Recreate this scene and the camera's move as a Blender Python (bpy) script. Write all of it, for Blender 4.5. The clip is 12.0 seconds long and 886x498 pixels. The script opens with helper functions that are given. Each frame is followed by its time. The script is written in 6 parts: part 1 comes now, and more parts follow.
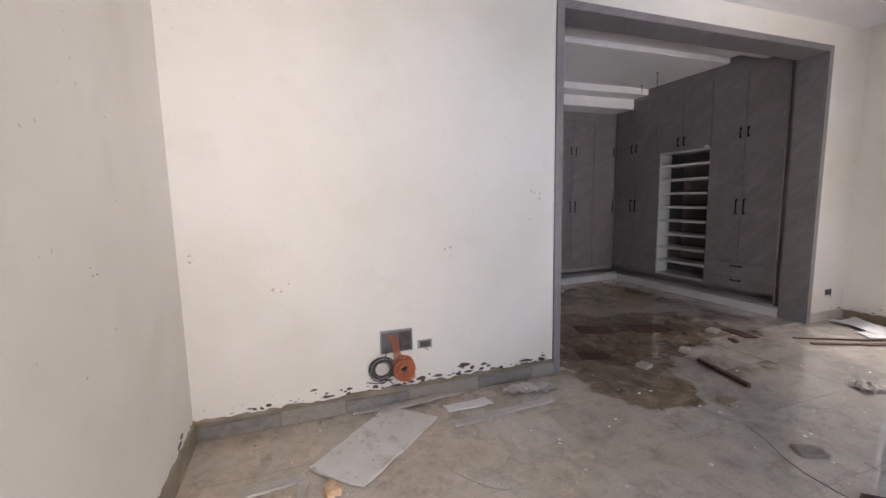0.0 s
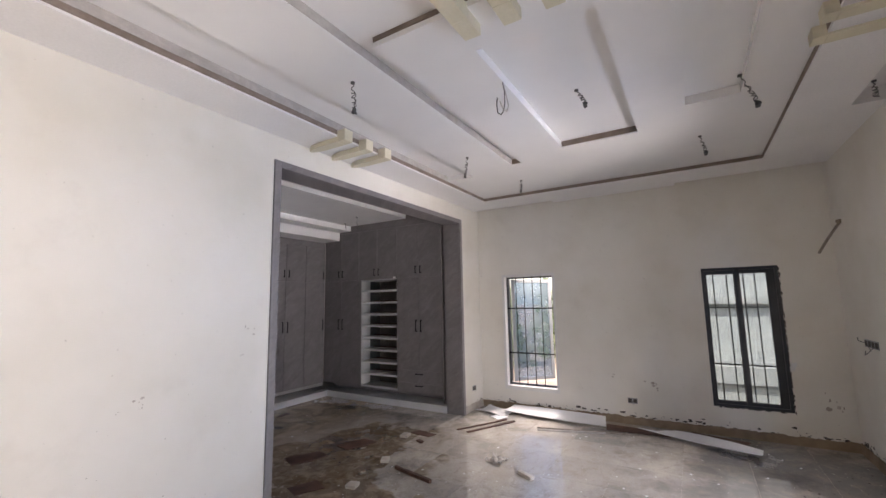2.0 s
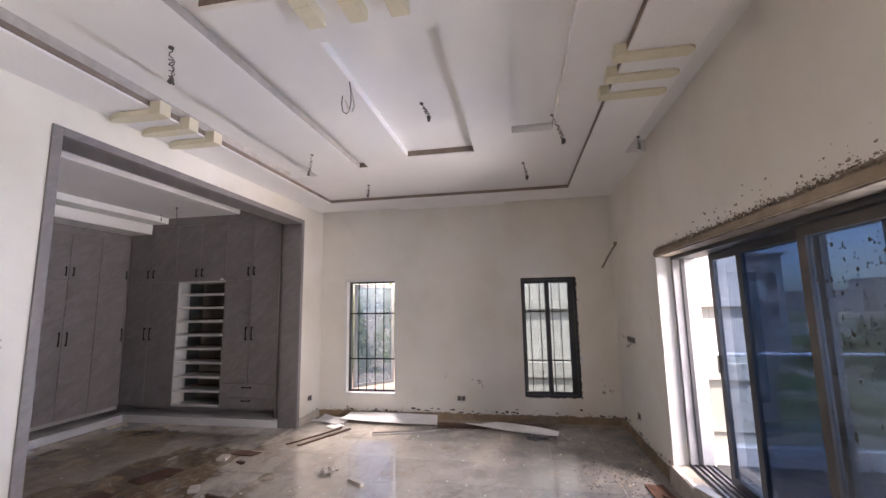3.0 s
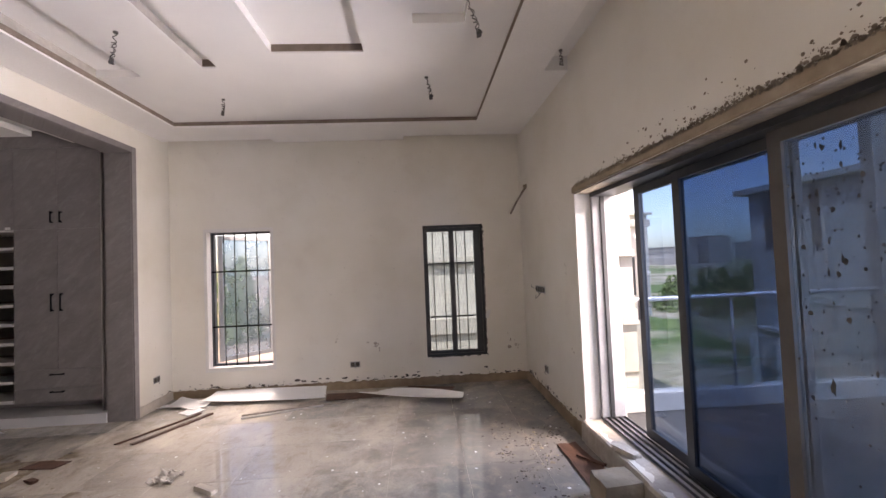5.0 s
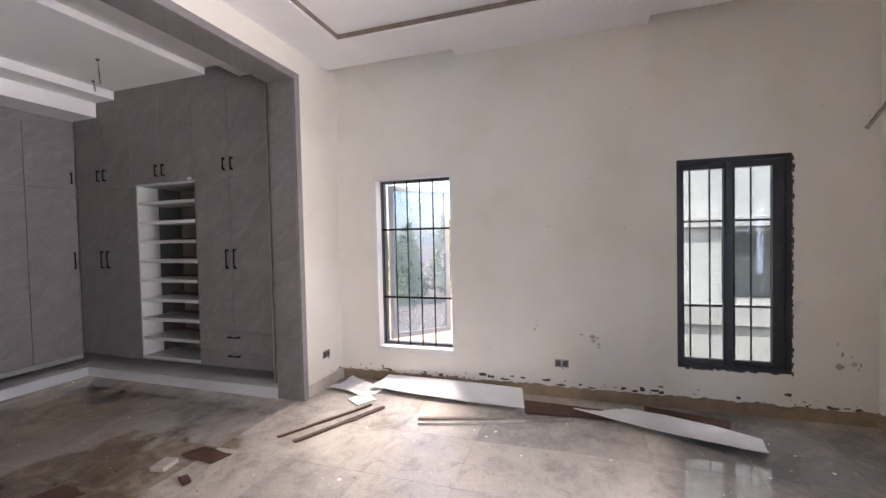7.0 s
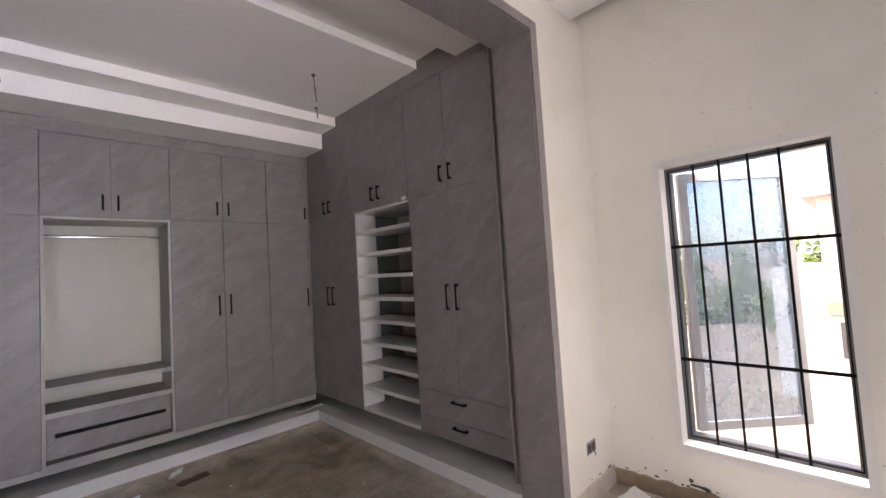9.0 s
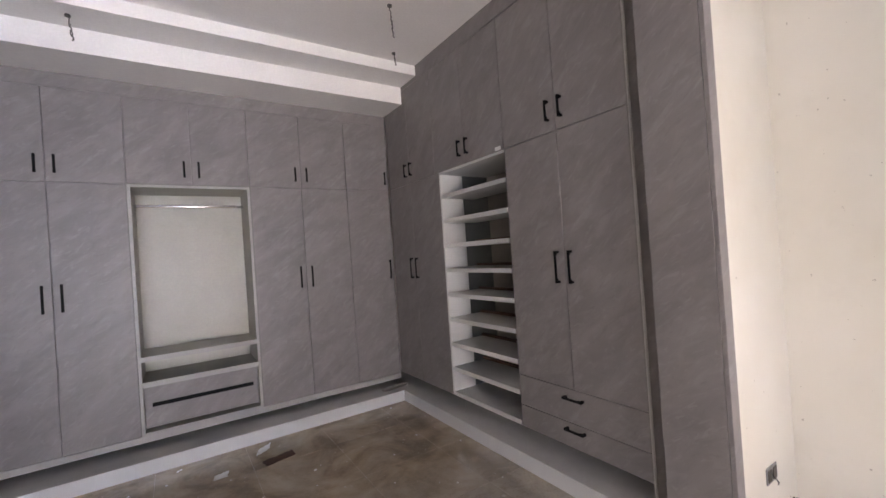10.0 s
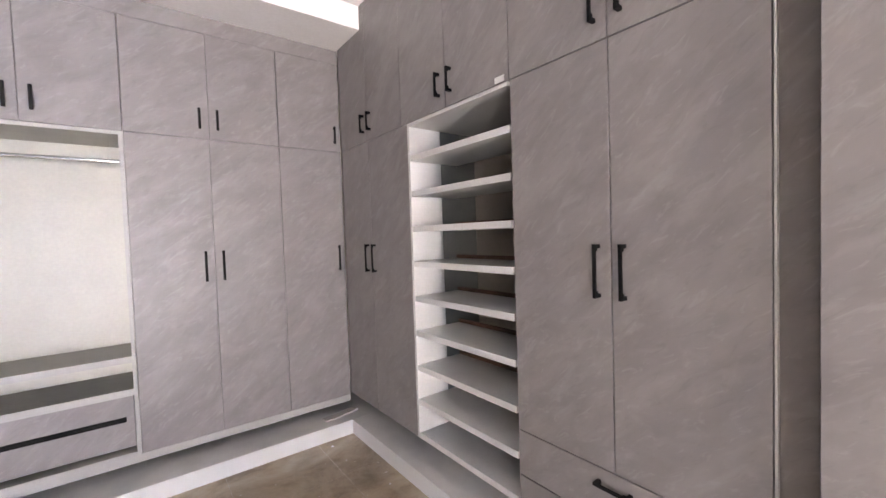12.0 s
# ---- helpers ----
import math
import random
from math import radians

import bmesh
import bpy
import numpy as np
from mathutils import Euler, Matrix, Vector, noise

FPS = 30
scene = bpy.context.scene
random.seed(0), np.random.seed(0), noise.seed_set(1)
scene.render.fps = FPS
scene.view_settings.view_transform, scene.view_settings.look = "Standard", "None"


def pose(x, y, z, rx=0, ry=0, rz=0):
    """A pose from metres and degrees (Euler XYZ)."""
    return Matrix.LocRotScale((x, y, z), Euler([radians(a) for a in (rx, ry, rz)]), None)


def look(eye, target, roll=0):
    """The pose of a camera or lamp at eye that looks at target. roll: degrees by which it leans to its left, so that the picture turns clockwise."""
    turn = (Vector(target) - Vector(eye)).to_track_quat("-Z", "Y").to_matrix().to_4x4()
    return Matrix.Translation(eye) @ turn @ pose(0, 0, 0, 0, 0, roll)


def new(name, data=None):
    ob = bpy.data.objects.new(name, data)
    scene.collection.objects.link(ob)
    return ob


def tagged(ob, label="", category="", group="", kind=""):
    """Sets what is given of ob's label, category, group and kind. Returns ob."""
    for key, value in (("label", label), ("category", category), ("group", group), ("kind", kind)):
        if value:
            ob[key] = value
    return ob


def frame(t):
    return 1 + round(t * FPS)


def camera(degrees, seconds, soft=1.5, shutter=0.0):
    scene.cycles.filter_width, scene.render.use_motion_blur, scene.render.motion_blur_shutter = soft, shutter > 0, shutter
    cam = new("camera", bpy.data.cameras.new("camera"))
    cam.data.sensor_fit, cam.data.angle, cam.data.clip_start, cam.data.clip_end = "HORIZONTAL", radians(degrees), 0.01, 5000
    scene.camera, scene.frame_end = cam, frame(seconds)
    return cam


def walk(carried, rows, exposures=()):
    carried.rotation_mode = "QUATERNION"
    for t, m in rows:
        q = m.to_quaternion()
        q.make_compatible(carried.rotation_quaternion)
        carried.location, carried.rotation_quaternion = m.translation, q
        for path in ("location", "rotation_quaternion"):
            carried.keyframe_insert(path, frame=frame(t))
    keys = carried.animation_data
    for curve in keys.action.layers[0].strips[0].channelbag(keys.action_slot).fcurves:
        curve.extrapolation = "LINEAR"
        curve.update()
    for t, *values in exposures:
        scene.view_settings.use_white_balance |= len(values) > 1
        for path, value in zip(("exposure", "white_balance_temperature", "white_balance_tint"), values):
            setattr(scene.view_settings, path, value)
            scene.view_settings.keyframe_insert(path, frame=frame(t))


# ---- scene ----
cam = camera(94.8, 12.0)
PATH = [
    (0, (0.509, 0.741, 1.526), (1.183, 2.608, 1.282), -1.2),
    (0.5, (0.492, 0.671, 1.598), (1.164, 2.553, 1.523), -2.4),
    (1, (0.381, 0.628, 1.687), (1.468, 2.303, 1.796), -3.3),
    (1.5, (0.269, 0.564, 1.743), (1.725, 1.922, 1.936), -1.7),
    (2, (0.265, 0.468, 1.758), (1.962, 1.496, 2.01), -1.1),
    (2.5, (0.268, 0.426, 1.771), (2.117, 1.135, 2.054), -0.9),
    (3, (0.319, 0.396, 1.731), (2.269, 0.749, 2.002), -1.0),
    (3.5, (0.422, 0.332, 1.736), (2.411, 0.329, 1.947), -1.0),
    (3.7, (0.493, 0.323, 1.713), (2.48, 0.197, 1.902), -1.2),
    (5.3, (1.438, 0.472, 1.578), (3.436, 0.394, 1.608), -2.4),
    (5.5, (1.599, 0.529, 1.558), (3.598, 0.5, 1.571), -2.4),
    (6, (2.089, 0.694, 1.55), (4.079, 0.89, 1.571), -2.0),
    (6.5, (2.454, 0.939, 1.539), (4.42, 1.306, 1.533), -1.6),
    (7, (2.795, 1.172, 1.509), (4.697, 1.79, 1.454), -1.3),
    (7.2, (2.947, 1.294, 1.527), (4.815, 2.01, 1.502), -1.5),
    (8.8, (3.777, 2.199, 1.52), (5.24, 3.558, 1.623), -3.3),
    (9, (3.834, 2.31, 1.553), (5.237, 3.732, 1.655), -3.5),
    (9.5, (3.989, 2.588, 1.518), (5.237, 4.149, 1.594), -3.8),
    (10, (4.099, 2.835, 1.488), (5.201, 4.505, 1.499), -3.9),
    (10.5, (4.279, 3.103, 1.459), (5.208, 4.874, 1.426), -3.7),
    (11, (4.413, 3.329, 1.456), (5.266, 5.136, 1.374), -3.2),
    (11.2, (4.474, 3.447, 1.48), (5.37, 5.233, 1.388), -2.9),
    (11.5, (4.539, 3.598, 1.479), (5.562, 5.314, 1.403), -2.4),
    (12, (4.699, 3.693, 1.499), (5.912, 5.281, 1.425), -1.9),
]
EXPOSURE = [(0.0, 1.85, 6950, 22), (1.5, 1.9, 7000, 22), (2.5, 2.05, 7100, 25), (3.5, 2.1, 7400, 28), (5.5, 2.18, 7600, 28), (6.5, 2.33, 7200, 25), (7.2, 2.5, 6950, 24), (9.0, 2.4, 7350, 25), (9.5, 2.53, 7250, 24), (10.5, 3.15, 7450, 24), (11.5, 3.83, 7380, 22.5), (12.0, 3.9, 7380, 23.5)]
walk(cam, [(t, look(eye, target, roll)) for t, eye, target, roll in PATH], EXPOSURE)

# ---- world and light ----
world = bpy.data.worlds.new("sky")
scene.world = world
world.use_nodes = True
wn = world.node_tree.nodes
sky = wn.new("ShaderNodeTexSky")
sky.sky_type = "NISHITA"
sky.sun_disc = False
sky.sun_elevation = radians(55)
sky.sun_rotation = radians(307)
sky.air_density, sky.dust_density = 1.0, 1.2
world.node_tree.links.new(sky.outputs[0], wn["Background"].inputs[0])
wn["Background"].inputs[1].default_value = 0.12

sun_data = bpy.data.lights.new("sun", "SUN")
sun_data.energy, sun_data.angle, sun_data.color = 2.8, radians(0.6), (1.0, 0.94, 0.85)
sun = new("sun", sun_data)
sun.matrix_world = look((0, 0, 30), (16.7, -12.7, 0))

# fill lamps added out of view at the openings, standing in for sky light
def fill_lamp(name, energy, size, spread, at, to, color=(1.0, 0.98, 0.96)):
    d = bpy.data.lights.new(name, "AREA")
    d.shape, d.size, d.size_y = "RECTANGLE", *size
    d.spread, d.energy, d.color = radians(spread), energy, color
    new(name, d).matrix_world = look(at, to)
fill_lamp("balcony_fill", 62.0, (1.8, 2.0), 110, (2.2, -3.1, 1.2), (1.2, 2.0, 3.5), (1.0, 0.98, 0.96))
fill_lamp("balcony_fill", 8.5, (1.0, 1.4), 70, (0.3, -2.8, 1.3), (6.7, 2.6, 2.0), (1.0, 0.98, 0.96))
fill_lamp("door_fill", 230.0, (3.2, 0.8), 160, (3.2, -4.5, 3.8), (3.5, 3.0, 1.6))
fill_lamp("door_gap_fill", 17.5, (1.0, 1.0), 76, (4.54, -2.5, 0.8), (4.5, 6.4, 3.0), (0.94, 0.97, 1.0))
fill_lamp("window_fill", 21.0, (0.9, 0.8), 92, (7.9, 2.77, 3.2), (5.0, 2.7, 0.0))
fill_lamp("window_fill", 1.5, (0.9, 0.8), 92, (7.9, 0.0, 3.2), (5.0, 0.0, 0.0))

# ---- materials ----
class Mat:
    """A node material with a Principled shader and short helpers."""
    def __init__(self, name, rough=0.6, metal=0.0, color=(0.5, 0.5, 0.5), spec=0.5):
        self.m = bpy.data.materials.new(name)
        self.m.use_nodes = True
        self.t = self.m.node_tree
        self.b = self.t.nodes["Principled BSDF"]
        self.b.inputs["Roughness"].default_value = rough
        self.b.inputs["Metallic"].default_value = metal
        self.b.inputs["Base Color"].default_value = (*color, 1)
        self.b.inputs["Specular IOR Level"].default_value = spec

    def node(self, kind, **values):
        n = self.t.nodes.new(kind)
        for k, v in values.items():
            n.inputs[k.replace("_", " ")].default_value = v
        return n

    def link(self, a, b):
        self.t.links.new(a, b)

    def coords(self, scale=(1, 1, 1), turn=(0, 0, 0)):
        g = self.node("ShaderNodeNewGeometry")
        m = self.node("ShaderNodeMapping", Scale=scale, Rotation=[radians(a) for a in turn])
        self.link(g.outputs["Position"], m.inputs["Vector"])
        return m.outputs[0]

    def noise(self, scale, detail=4.0, rough=0.55, vec=None, distort=0.0):
        n = self.node("ShaderNodeTexNoise", Scale=scale, Detail=detail, Roughness=rough, Distortion=distort)
        self.link(vec if vec else self.coords(), n.inputs["Vector"])
        return n.outputs["Fac"]

    def ramp(self, fac, stops):
        r = self.t.nodes.new("ShaderNodeValToRGB")
        e = r.color_ramp.elements
        while len(e) < len(stops):
            e.new(0.5)
        for el, (p, c) in zip(e, stops):
            el.position = p
            el.color = (*c, 1) if len(c) == 3 else c
        self.link(fac, r.inputs[0])
        return r.outputs[0]

    def grey(self, fac, lo, hi, a=0.0, b=1.0):
        r = self.node("ShaderNodeMapRange")
        r.inputs["From Min"].default_value, r.inputs["From Max"].default_value = lo, hi
        r.inputs["To Min"].default_value, r.inputs["To Max"].default_value = a, b
        self.link(fac, r.inputs["Value"])
        return r.outputs[0]

    def mix(self, fac, a, b, mode="MIX"):
        n = self.t.nodes.new("ShaderNodeMix")
        n.data_type, n.blend_type = "RGBA", mode
        for sock, v in ((n.inputs[0], fac), (n.inputs[6], a), (n.inputs[7], b)):
            if isinstance(v, (int, float)):
                sock.default_value = v
            elif isinstance(v, tuple):
                sock.default_value = (*v, 1)
            else:
                self.link(v, sock)
        return n.outputs[2]

    def base(self, out):
        self.link(out, self.b.inputs["Base Color"])
        return self

    def roughness(self, out):
        self.link(out, self.b.inputs["Roughness"])
        return self

    def bump(self, fac, strength=0.2, depth=0.01):
        n = self.node("ShaderNodeBump", Strength=strength, Distance=depth)
        self.link(fac, n.inputs["Height"])
        self.link(n.outputs[0], self.b.inputs["Normal"])
        return self


def speckled(name, a, b, scale, rough=0.6, bump=0.1, metal=0.0, fine=60.0, depth=0.004, spec=0.5):
    """Two tones in large soft patches with a finer grain and slight relief."""
    m = Mat(name, rough, metal, spec=spec)
    big = m.noise(scale, 5)
    small = m.noise(fine, 3)
    col = m.ramp(big, [(0.32, a), (0.68, b)])
    col = m.mix(m.grey(small, 0.3, 0.75, 0.0, 0.25), col, tuple(c * 0.75 for c in a))
    m.base(col)
    m.bump(small, bump, depth)
    return m.m


WALL = (0.80, 0.765, 0.70)

def wall_paint():
    m = Mat("wall_paint", 0.55)
    col = m.ramp(m.noise(0.9, 4), [(0.3, (0.71, 0.675, 0.595)), (0.5, (0.775, 0.748, 0.682)), (0.7, (0.82, 0.797, 0.74))])
    smudge = m.grey(m.noise(2.3, 6, 0.65), 0.58, 0.8, 0.0, 0.28)
    col = m.mix(smudge, col, (0.55, 0.50, 0.44))
    specks = m.grey(m.noise(38, 2, 0.5), 0.735, 0.76, 0.0, 0.6)
    col = m.mix(specks, col, (0.35, 0.31, 0.27))
    m.base(col)
    m.bump(m.mix(0.35, m.noise(3.0, 4, 0.6), m.noise(24, 5, 0.6)), 0.16, 0.008)
    return m.m

def ceiling_paint():
    m = Mat("ceiling_gloss", 0.035)
    m.base(m.ramp(m.noise(1.5, 3), [(0.3, (0.85, 0.845, 0.84)), (0.7, (0.90, 0.895, 0.885))]))
    m.bump(m.noise(1.6, 3), 0.10, 0.02)
    return m.m

def laminate(name="grey_laminate", k=0.65):
    m = Mat(name, 0.42)
    g = m.node("ShaderNodeNewGeometry")
    sep = m.node("ShaderNodeSeparateXYZ")
    m.link(g.outputs["Position"], sep.inputs[0])
    sub = m.t.nodes.new("ShaderNodeMath")
    sub.operation = "SUBTRACT"
    m.link(sep.outputs[0], sub.inputs[0])
    m.link(sep.outputs[1], sub.inputs[1])
    comb = m.node("ShaderNodeCombineXYZ")
    m.link(sub.outputs[0], comb.inputs[0])
    m.link(sep.outputs[2], comb.inputs[1])
    info = m.node("ShaderNodeObjectInfo")
    m.link(m.grey(info.outputs["Random"], 0, 1, 0, 20), comb.inputs[2])
    rot = m.node("ShaderNodeMapping", Rotation=(0, 0, radians(-38)))
    m.link(comb.outputs[0], rot.inputs[0])
    st = m.node("ShaderNodeMapping", Scale=(1.0, 2.3, 1.0))
    m.link(rot.outputs[0], st.inputs[0])
    streak = m.noise(2.6, 5, 0.5, st.outputs[0], 0.9)
    cloud = m.noise(1.3, 4, 0.55, rot.outputs[0], 0.5)
    fine = m.noise(7, 4, 0.5, st.outputs[0], 0.9)
    thin = m.node("ShaderNodeMapping", Scale=(1.0, 3.0, 1.0))
    m.link(rot.outputs[0], thin.inputs[0])
    vein = m.noise(4.2, 4, 0.5, thin.outputs[0], 0.6)
    c = m.ramp(streak, [(0.34, (0.276 * k, 0.254 * k, 0.257 * k)), (0.5, (0.314 * k, 0.291 * k, 0.294 * k)), (0.66, (0.363 * k, 0.336 * k, 0.338 * k))])
    c = m.mix(m.grey(cloud, 0.30, 0.66, 0, 0.6), c, (0.334 * k, 0.311 * k, 0.314 * k))
    c = m.mix(m.grey(fine, 0.52, 0.72, 0, 0.32), c, (0.43 * k, 0.41 * k, 0.405 * k))
    c = m.mix(m.grey(fine, 0.45, 0.28, 0, 0.16), c, (0.20 * k, 0.19 * k, 0.19 * k))
    c = m.mix(m.grey(vein, 0.60, 0.74, 0, 0.28), c, (0.47 * k, 0.485 * k, 0.48 * k))
    crack = m.noise(11.0, 6, 0.6, thin.outputs[0], 1.1)
    c = m.mix(m.grey(crack, 0.57, 0.68, 0, 0.27), c, (0.50 * k, 0.49 * k, 0.485 * k))
    c = m.mix(m.grey(crack, 0.42, 0.32, 0, 0.22), c, (0.19 * k, 0.18 * k, 0.18 * k))
    m.base(c)
    m.bump(fine, 0.05, 0.002)
    return m.m

def floor_tile():
    m = Mat("dusty_tile", 0.3)
    info = m.node("ShaderNodeObjectInfo")
    add = m.node("ShaderNodeCombineXYZ")
    m.link(m.grey(info.outputs["Random"], 0, 1, 0, 9), add.inputs[2])
    g = m.node("ShaderNodeNewGeometry")
    va = m.t.nodes.new("ShaderNodeVectorMath")
    m.link(g.outputs["Position"], va.inputs[0])
    m.link(add.outputs[0], va.inputs[1])
    vein = m.noise(2.6, 8, 0.62, va.outputs[0], 1.2)
    c = m.ramp(vein, [(0.3, (0.40, 0.355, 0.305)), (0.44, (0.52, 0.475, 0.415)), (0.56, (0.60, 0.555, 0.495)), (0.7, (0.50, 0.46, 0.41))])
    # some tiles turn grey in clouds
    cloud = m.noise(1.9, 6, 0.6, va.outputs[0], 0.6)
    greyer = m.t.nodes.new("ShaderNodeMath"); greyer.operation = "MULTIPLY"
    m.link(m.grey(info.outputs["Random"], 0.58, 0.66, 0.1, 1.0), greyer.inputs[0])
    m.link(m.grey(cloud, 0.36, 0.52, 0.25, 0.9), greyer.inputs[1])
    sep = m.node("ShaderNodeSeparateXYZ")
    m.link(g.outputs["Position"], sep.inputs[0])
    east = m.node("ShaderNodeMath")
    east.operation = "MULTIPLY"
    m.link(greyer.outputs[0], east.inputs[0])
    m.link(m.grey(sep.outputs[0], 2.6, 4.0, 0.15, 1.0), east.inputs[1])
    c = m.mix(east.outputs[0], c, (0.30, 0.29, 0.275))
    dust = m.noise(1.1, 7, 0.65)
    c = m.mix(m.grey(dust, 0.42, 0.68, 0.0, 0.7), c, (0.62, 0.56, 0.48))
    dirt = m.noise(1.7, 8, 0.7, m.coords((1, 1.3, 1), (0, 0, 25)))
    c = m.mix(m.grey(dirt, 0.57, 0.67, 0.0, 0.5), c, (0.22, 0.18, 0.135))
    veil = m.noise(5.5, 9, 0.72, None, 0.8)
    c = m.mix(m.grey(veil, 0.50, 0.60, 0.0, 0.5), c, (0.62, 0.565, 0.49))
    c = m.mix(m.grey(veil, 0.46, 0.36, 0.0, 0.45), c, (0.27, 0.225, 0.175))
    # swept arcs of dust
    arcs = m.noise(3.4, 8, 0.7, m.coords((1.0, 2.6, 1.0), (0, 0, -35)), 1.6)
    c = m.mix(m.grey(arcs, 0.53, 0.64, 0.0, 0.3), c, (0.52, 0.475, 0.41))
    c = m.mix(m.grey(arcs, 0.44, 0.33, 0.0, 0.28), c, (0.22, 0.20, 0.175))
    grit = m.noise(55, 4, 0.6)
    c = m.mix(m.grey(grit, 0.56, 0.66, 0.0, 0.35), c, (0.25, 0.22, 0.18))
    c = m.mix(m.grey(grit, 0.40, 0.30, 0.0, 0.35), c, (0.70, 0.67, 0.61))
    # large brown stain spread over the threshold, and the dirtier dressing room
    warp = m.noise(1.6, 6, 0.6)
    def ellipse(cx, cy, rx, ry):
        d = None
        for sock, c, r in ((0, cx, rx), (1, cy, ry)):
            q = m.t.nodes.new("ShaderNodeMath"); q.operation = "SUBTRACT"; q.inputs[1].default_value = c
            m.link(sep.outputs[sock], q.inputs[0])
            w = m.t.nodes.new("ShaderNodeMath"); w.operation = "DIVIDE"; w.inputs[1].default_value = r
            m.link(q.outputs[0], w.inputs[0])
            e2 = m.t.nodes.new("ShaderNodeMath"); e2.operation = "MULTIPLY"
            m.link(w.outputs[0], e2.inputs[0]); m.link(w.outputs[0], e2.inputs[1])
            if d is None:
                d = e2.outputs[0]
            else:
                p = m.t.nodes.new("ShaderNodeMath"); p.operation = "ADD"
                m.link(d, p.inputs[0]); m.link(e2.outputs[0], p.inputs[1])
                d = p.outputs[0]
        p = m.t.nodes.new("ShaderNodeMath"); p.operation = "MULTIPLY_ADD"
        m.link(warp, p.inputs[0]); p.inputs[1].default_value = 2.6
        m.link(d, p.inputs[2])
        return p.outputs[0]
    for args in ((4.2, 4.25, 0.95, 0.65), (3.15, 3.5, 0.6, 0.8), (3.5, 4.6, 0.7, 0.55), (3.6, 3.95, 0.75, 0.5)):
        c = m.mix(m.grey(ellipse(*args), 2.04, 2.18, 0.88, 0.0), c, m.ramp(veil, [(0.36, (0.12, 0.08, 0.045)), (0.5, (0.195, 0.135, 0.08)), (0.62, (0.27, 0.20, 0.13))]))
    browner = m.node("ShaderNodeMath")
    browner.operation = "MULTIPLY"
    m.link(m.grey(info.outputs["Random"], 0.40, 0.42, 0.75, 0.0), browner.inputs[0])
    m.link(m.grey(ellipse(3.7, 3.9, 1.5, 1.0), 2.1, 2.4, 1.0, 0.0), browner.inputs[1])
    c = m.mix(browner.outputs[0], c, m.ramp(veil, [(0.38, (0.17, 0.125, 0.078)), (0.6, (0.30, 0.235, 0.16))]))
    # sandy dirt over the west of the room
    sand = m.t.nodes.new("ShaderNodeMath"); sand.operation = "MULTIPLY"
    m.link(m.grey(sep.outputs[0], 1.4, 3.4, 1.0, 0.0), sand.inputs[0])
    m.link(m.grey(m.noise(2.2, 7, 0.65), 0.38, 0.58, 0.15, 0.75), sand.inputs[1])
    crust = m.noise(7.0, 9, 0.72, None, 0.6)
    c = m.mix(sand.outputs[0], c, m.ramp(crust, [(0.36, (0.23, 0.18, 0.13)), (0.47, (0.41, 0.335, 0.25)), (0.62, (0.50, 0.42, 0.325))]))
    # grey dirt beside the sliding door, deepened to offset the lamps' bright pool
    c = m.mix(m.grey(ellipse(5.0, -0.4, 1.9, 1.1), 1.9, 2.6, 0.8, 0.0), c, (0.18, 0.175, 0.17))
    c = m.mix(m.grey(sep.outputs[1], 4.5, 5.4, 0.0, 0.8), c, m.ramp(m.noise(2.4, 7, 0.62, None, 0.8), [(0.36, (0.20, 0.145, 0.085)), (0.5, (0.36, 0.275, 0.175)), (0.64, (0.47, 0.385, 0.27))]))
    c = m.mix(m.grey(veil, 0.5, 0.62, 0.0, 0.30), c, (0.44, 0.38, 0.30))
    spots = m.grey(m.noise(17, 3, 0.5), 0.70, 0.73, 0, 0.7)
    c = m.mix(spots, c, (0.66, 0.63, 0.58))
    m.base(c)
    wipe = m.t.nodes.new("ShaderNodeMath"); wipe.operation = "ADD"
    m.link(m.grey(dust, 0.42, 0.66, 0.02, 0.24), wipe.inputs[0])
    m.link(m.grey(sand.outputs[0], 0.0, 1.0, 0.0, 0.3), wipe.inputs[1])
    polish = m.node("ShaderNodeMath")
    polish.operation = "MULTIPLY"
    m.link(wipe.outputs[0], polish.inputs[0])
    m.link(m.grey(ellipse(4.4, 2.0, 1.7, 1.15), 1.8, 2.7, 0.2, 1.0), polish.inputs[1])
    m.roughness(polish.outputs[0])
    m.link(m.grey(polish.outputs[0], 0.03, 0.12, 1.0, 0.0), m.b.inputs["Coat Weight"])
    m.b.inputs["Coat IOR"].default_value, m.b.inputs["Coat Roughness"].default_value = 1.75, 0.02
    m.bump(m.noise(30, 5, 0.6), 0.03, 0.002)
    return m.m

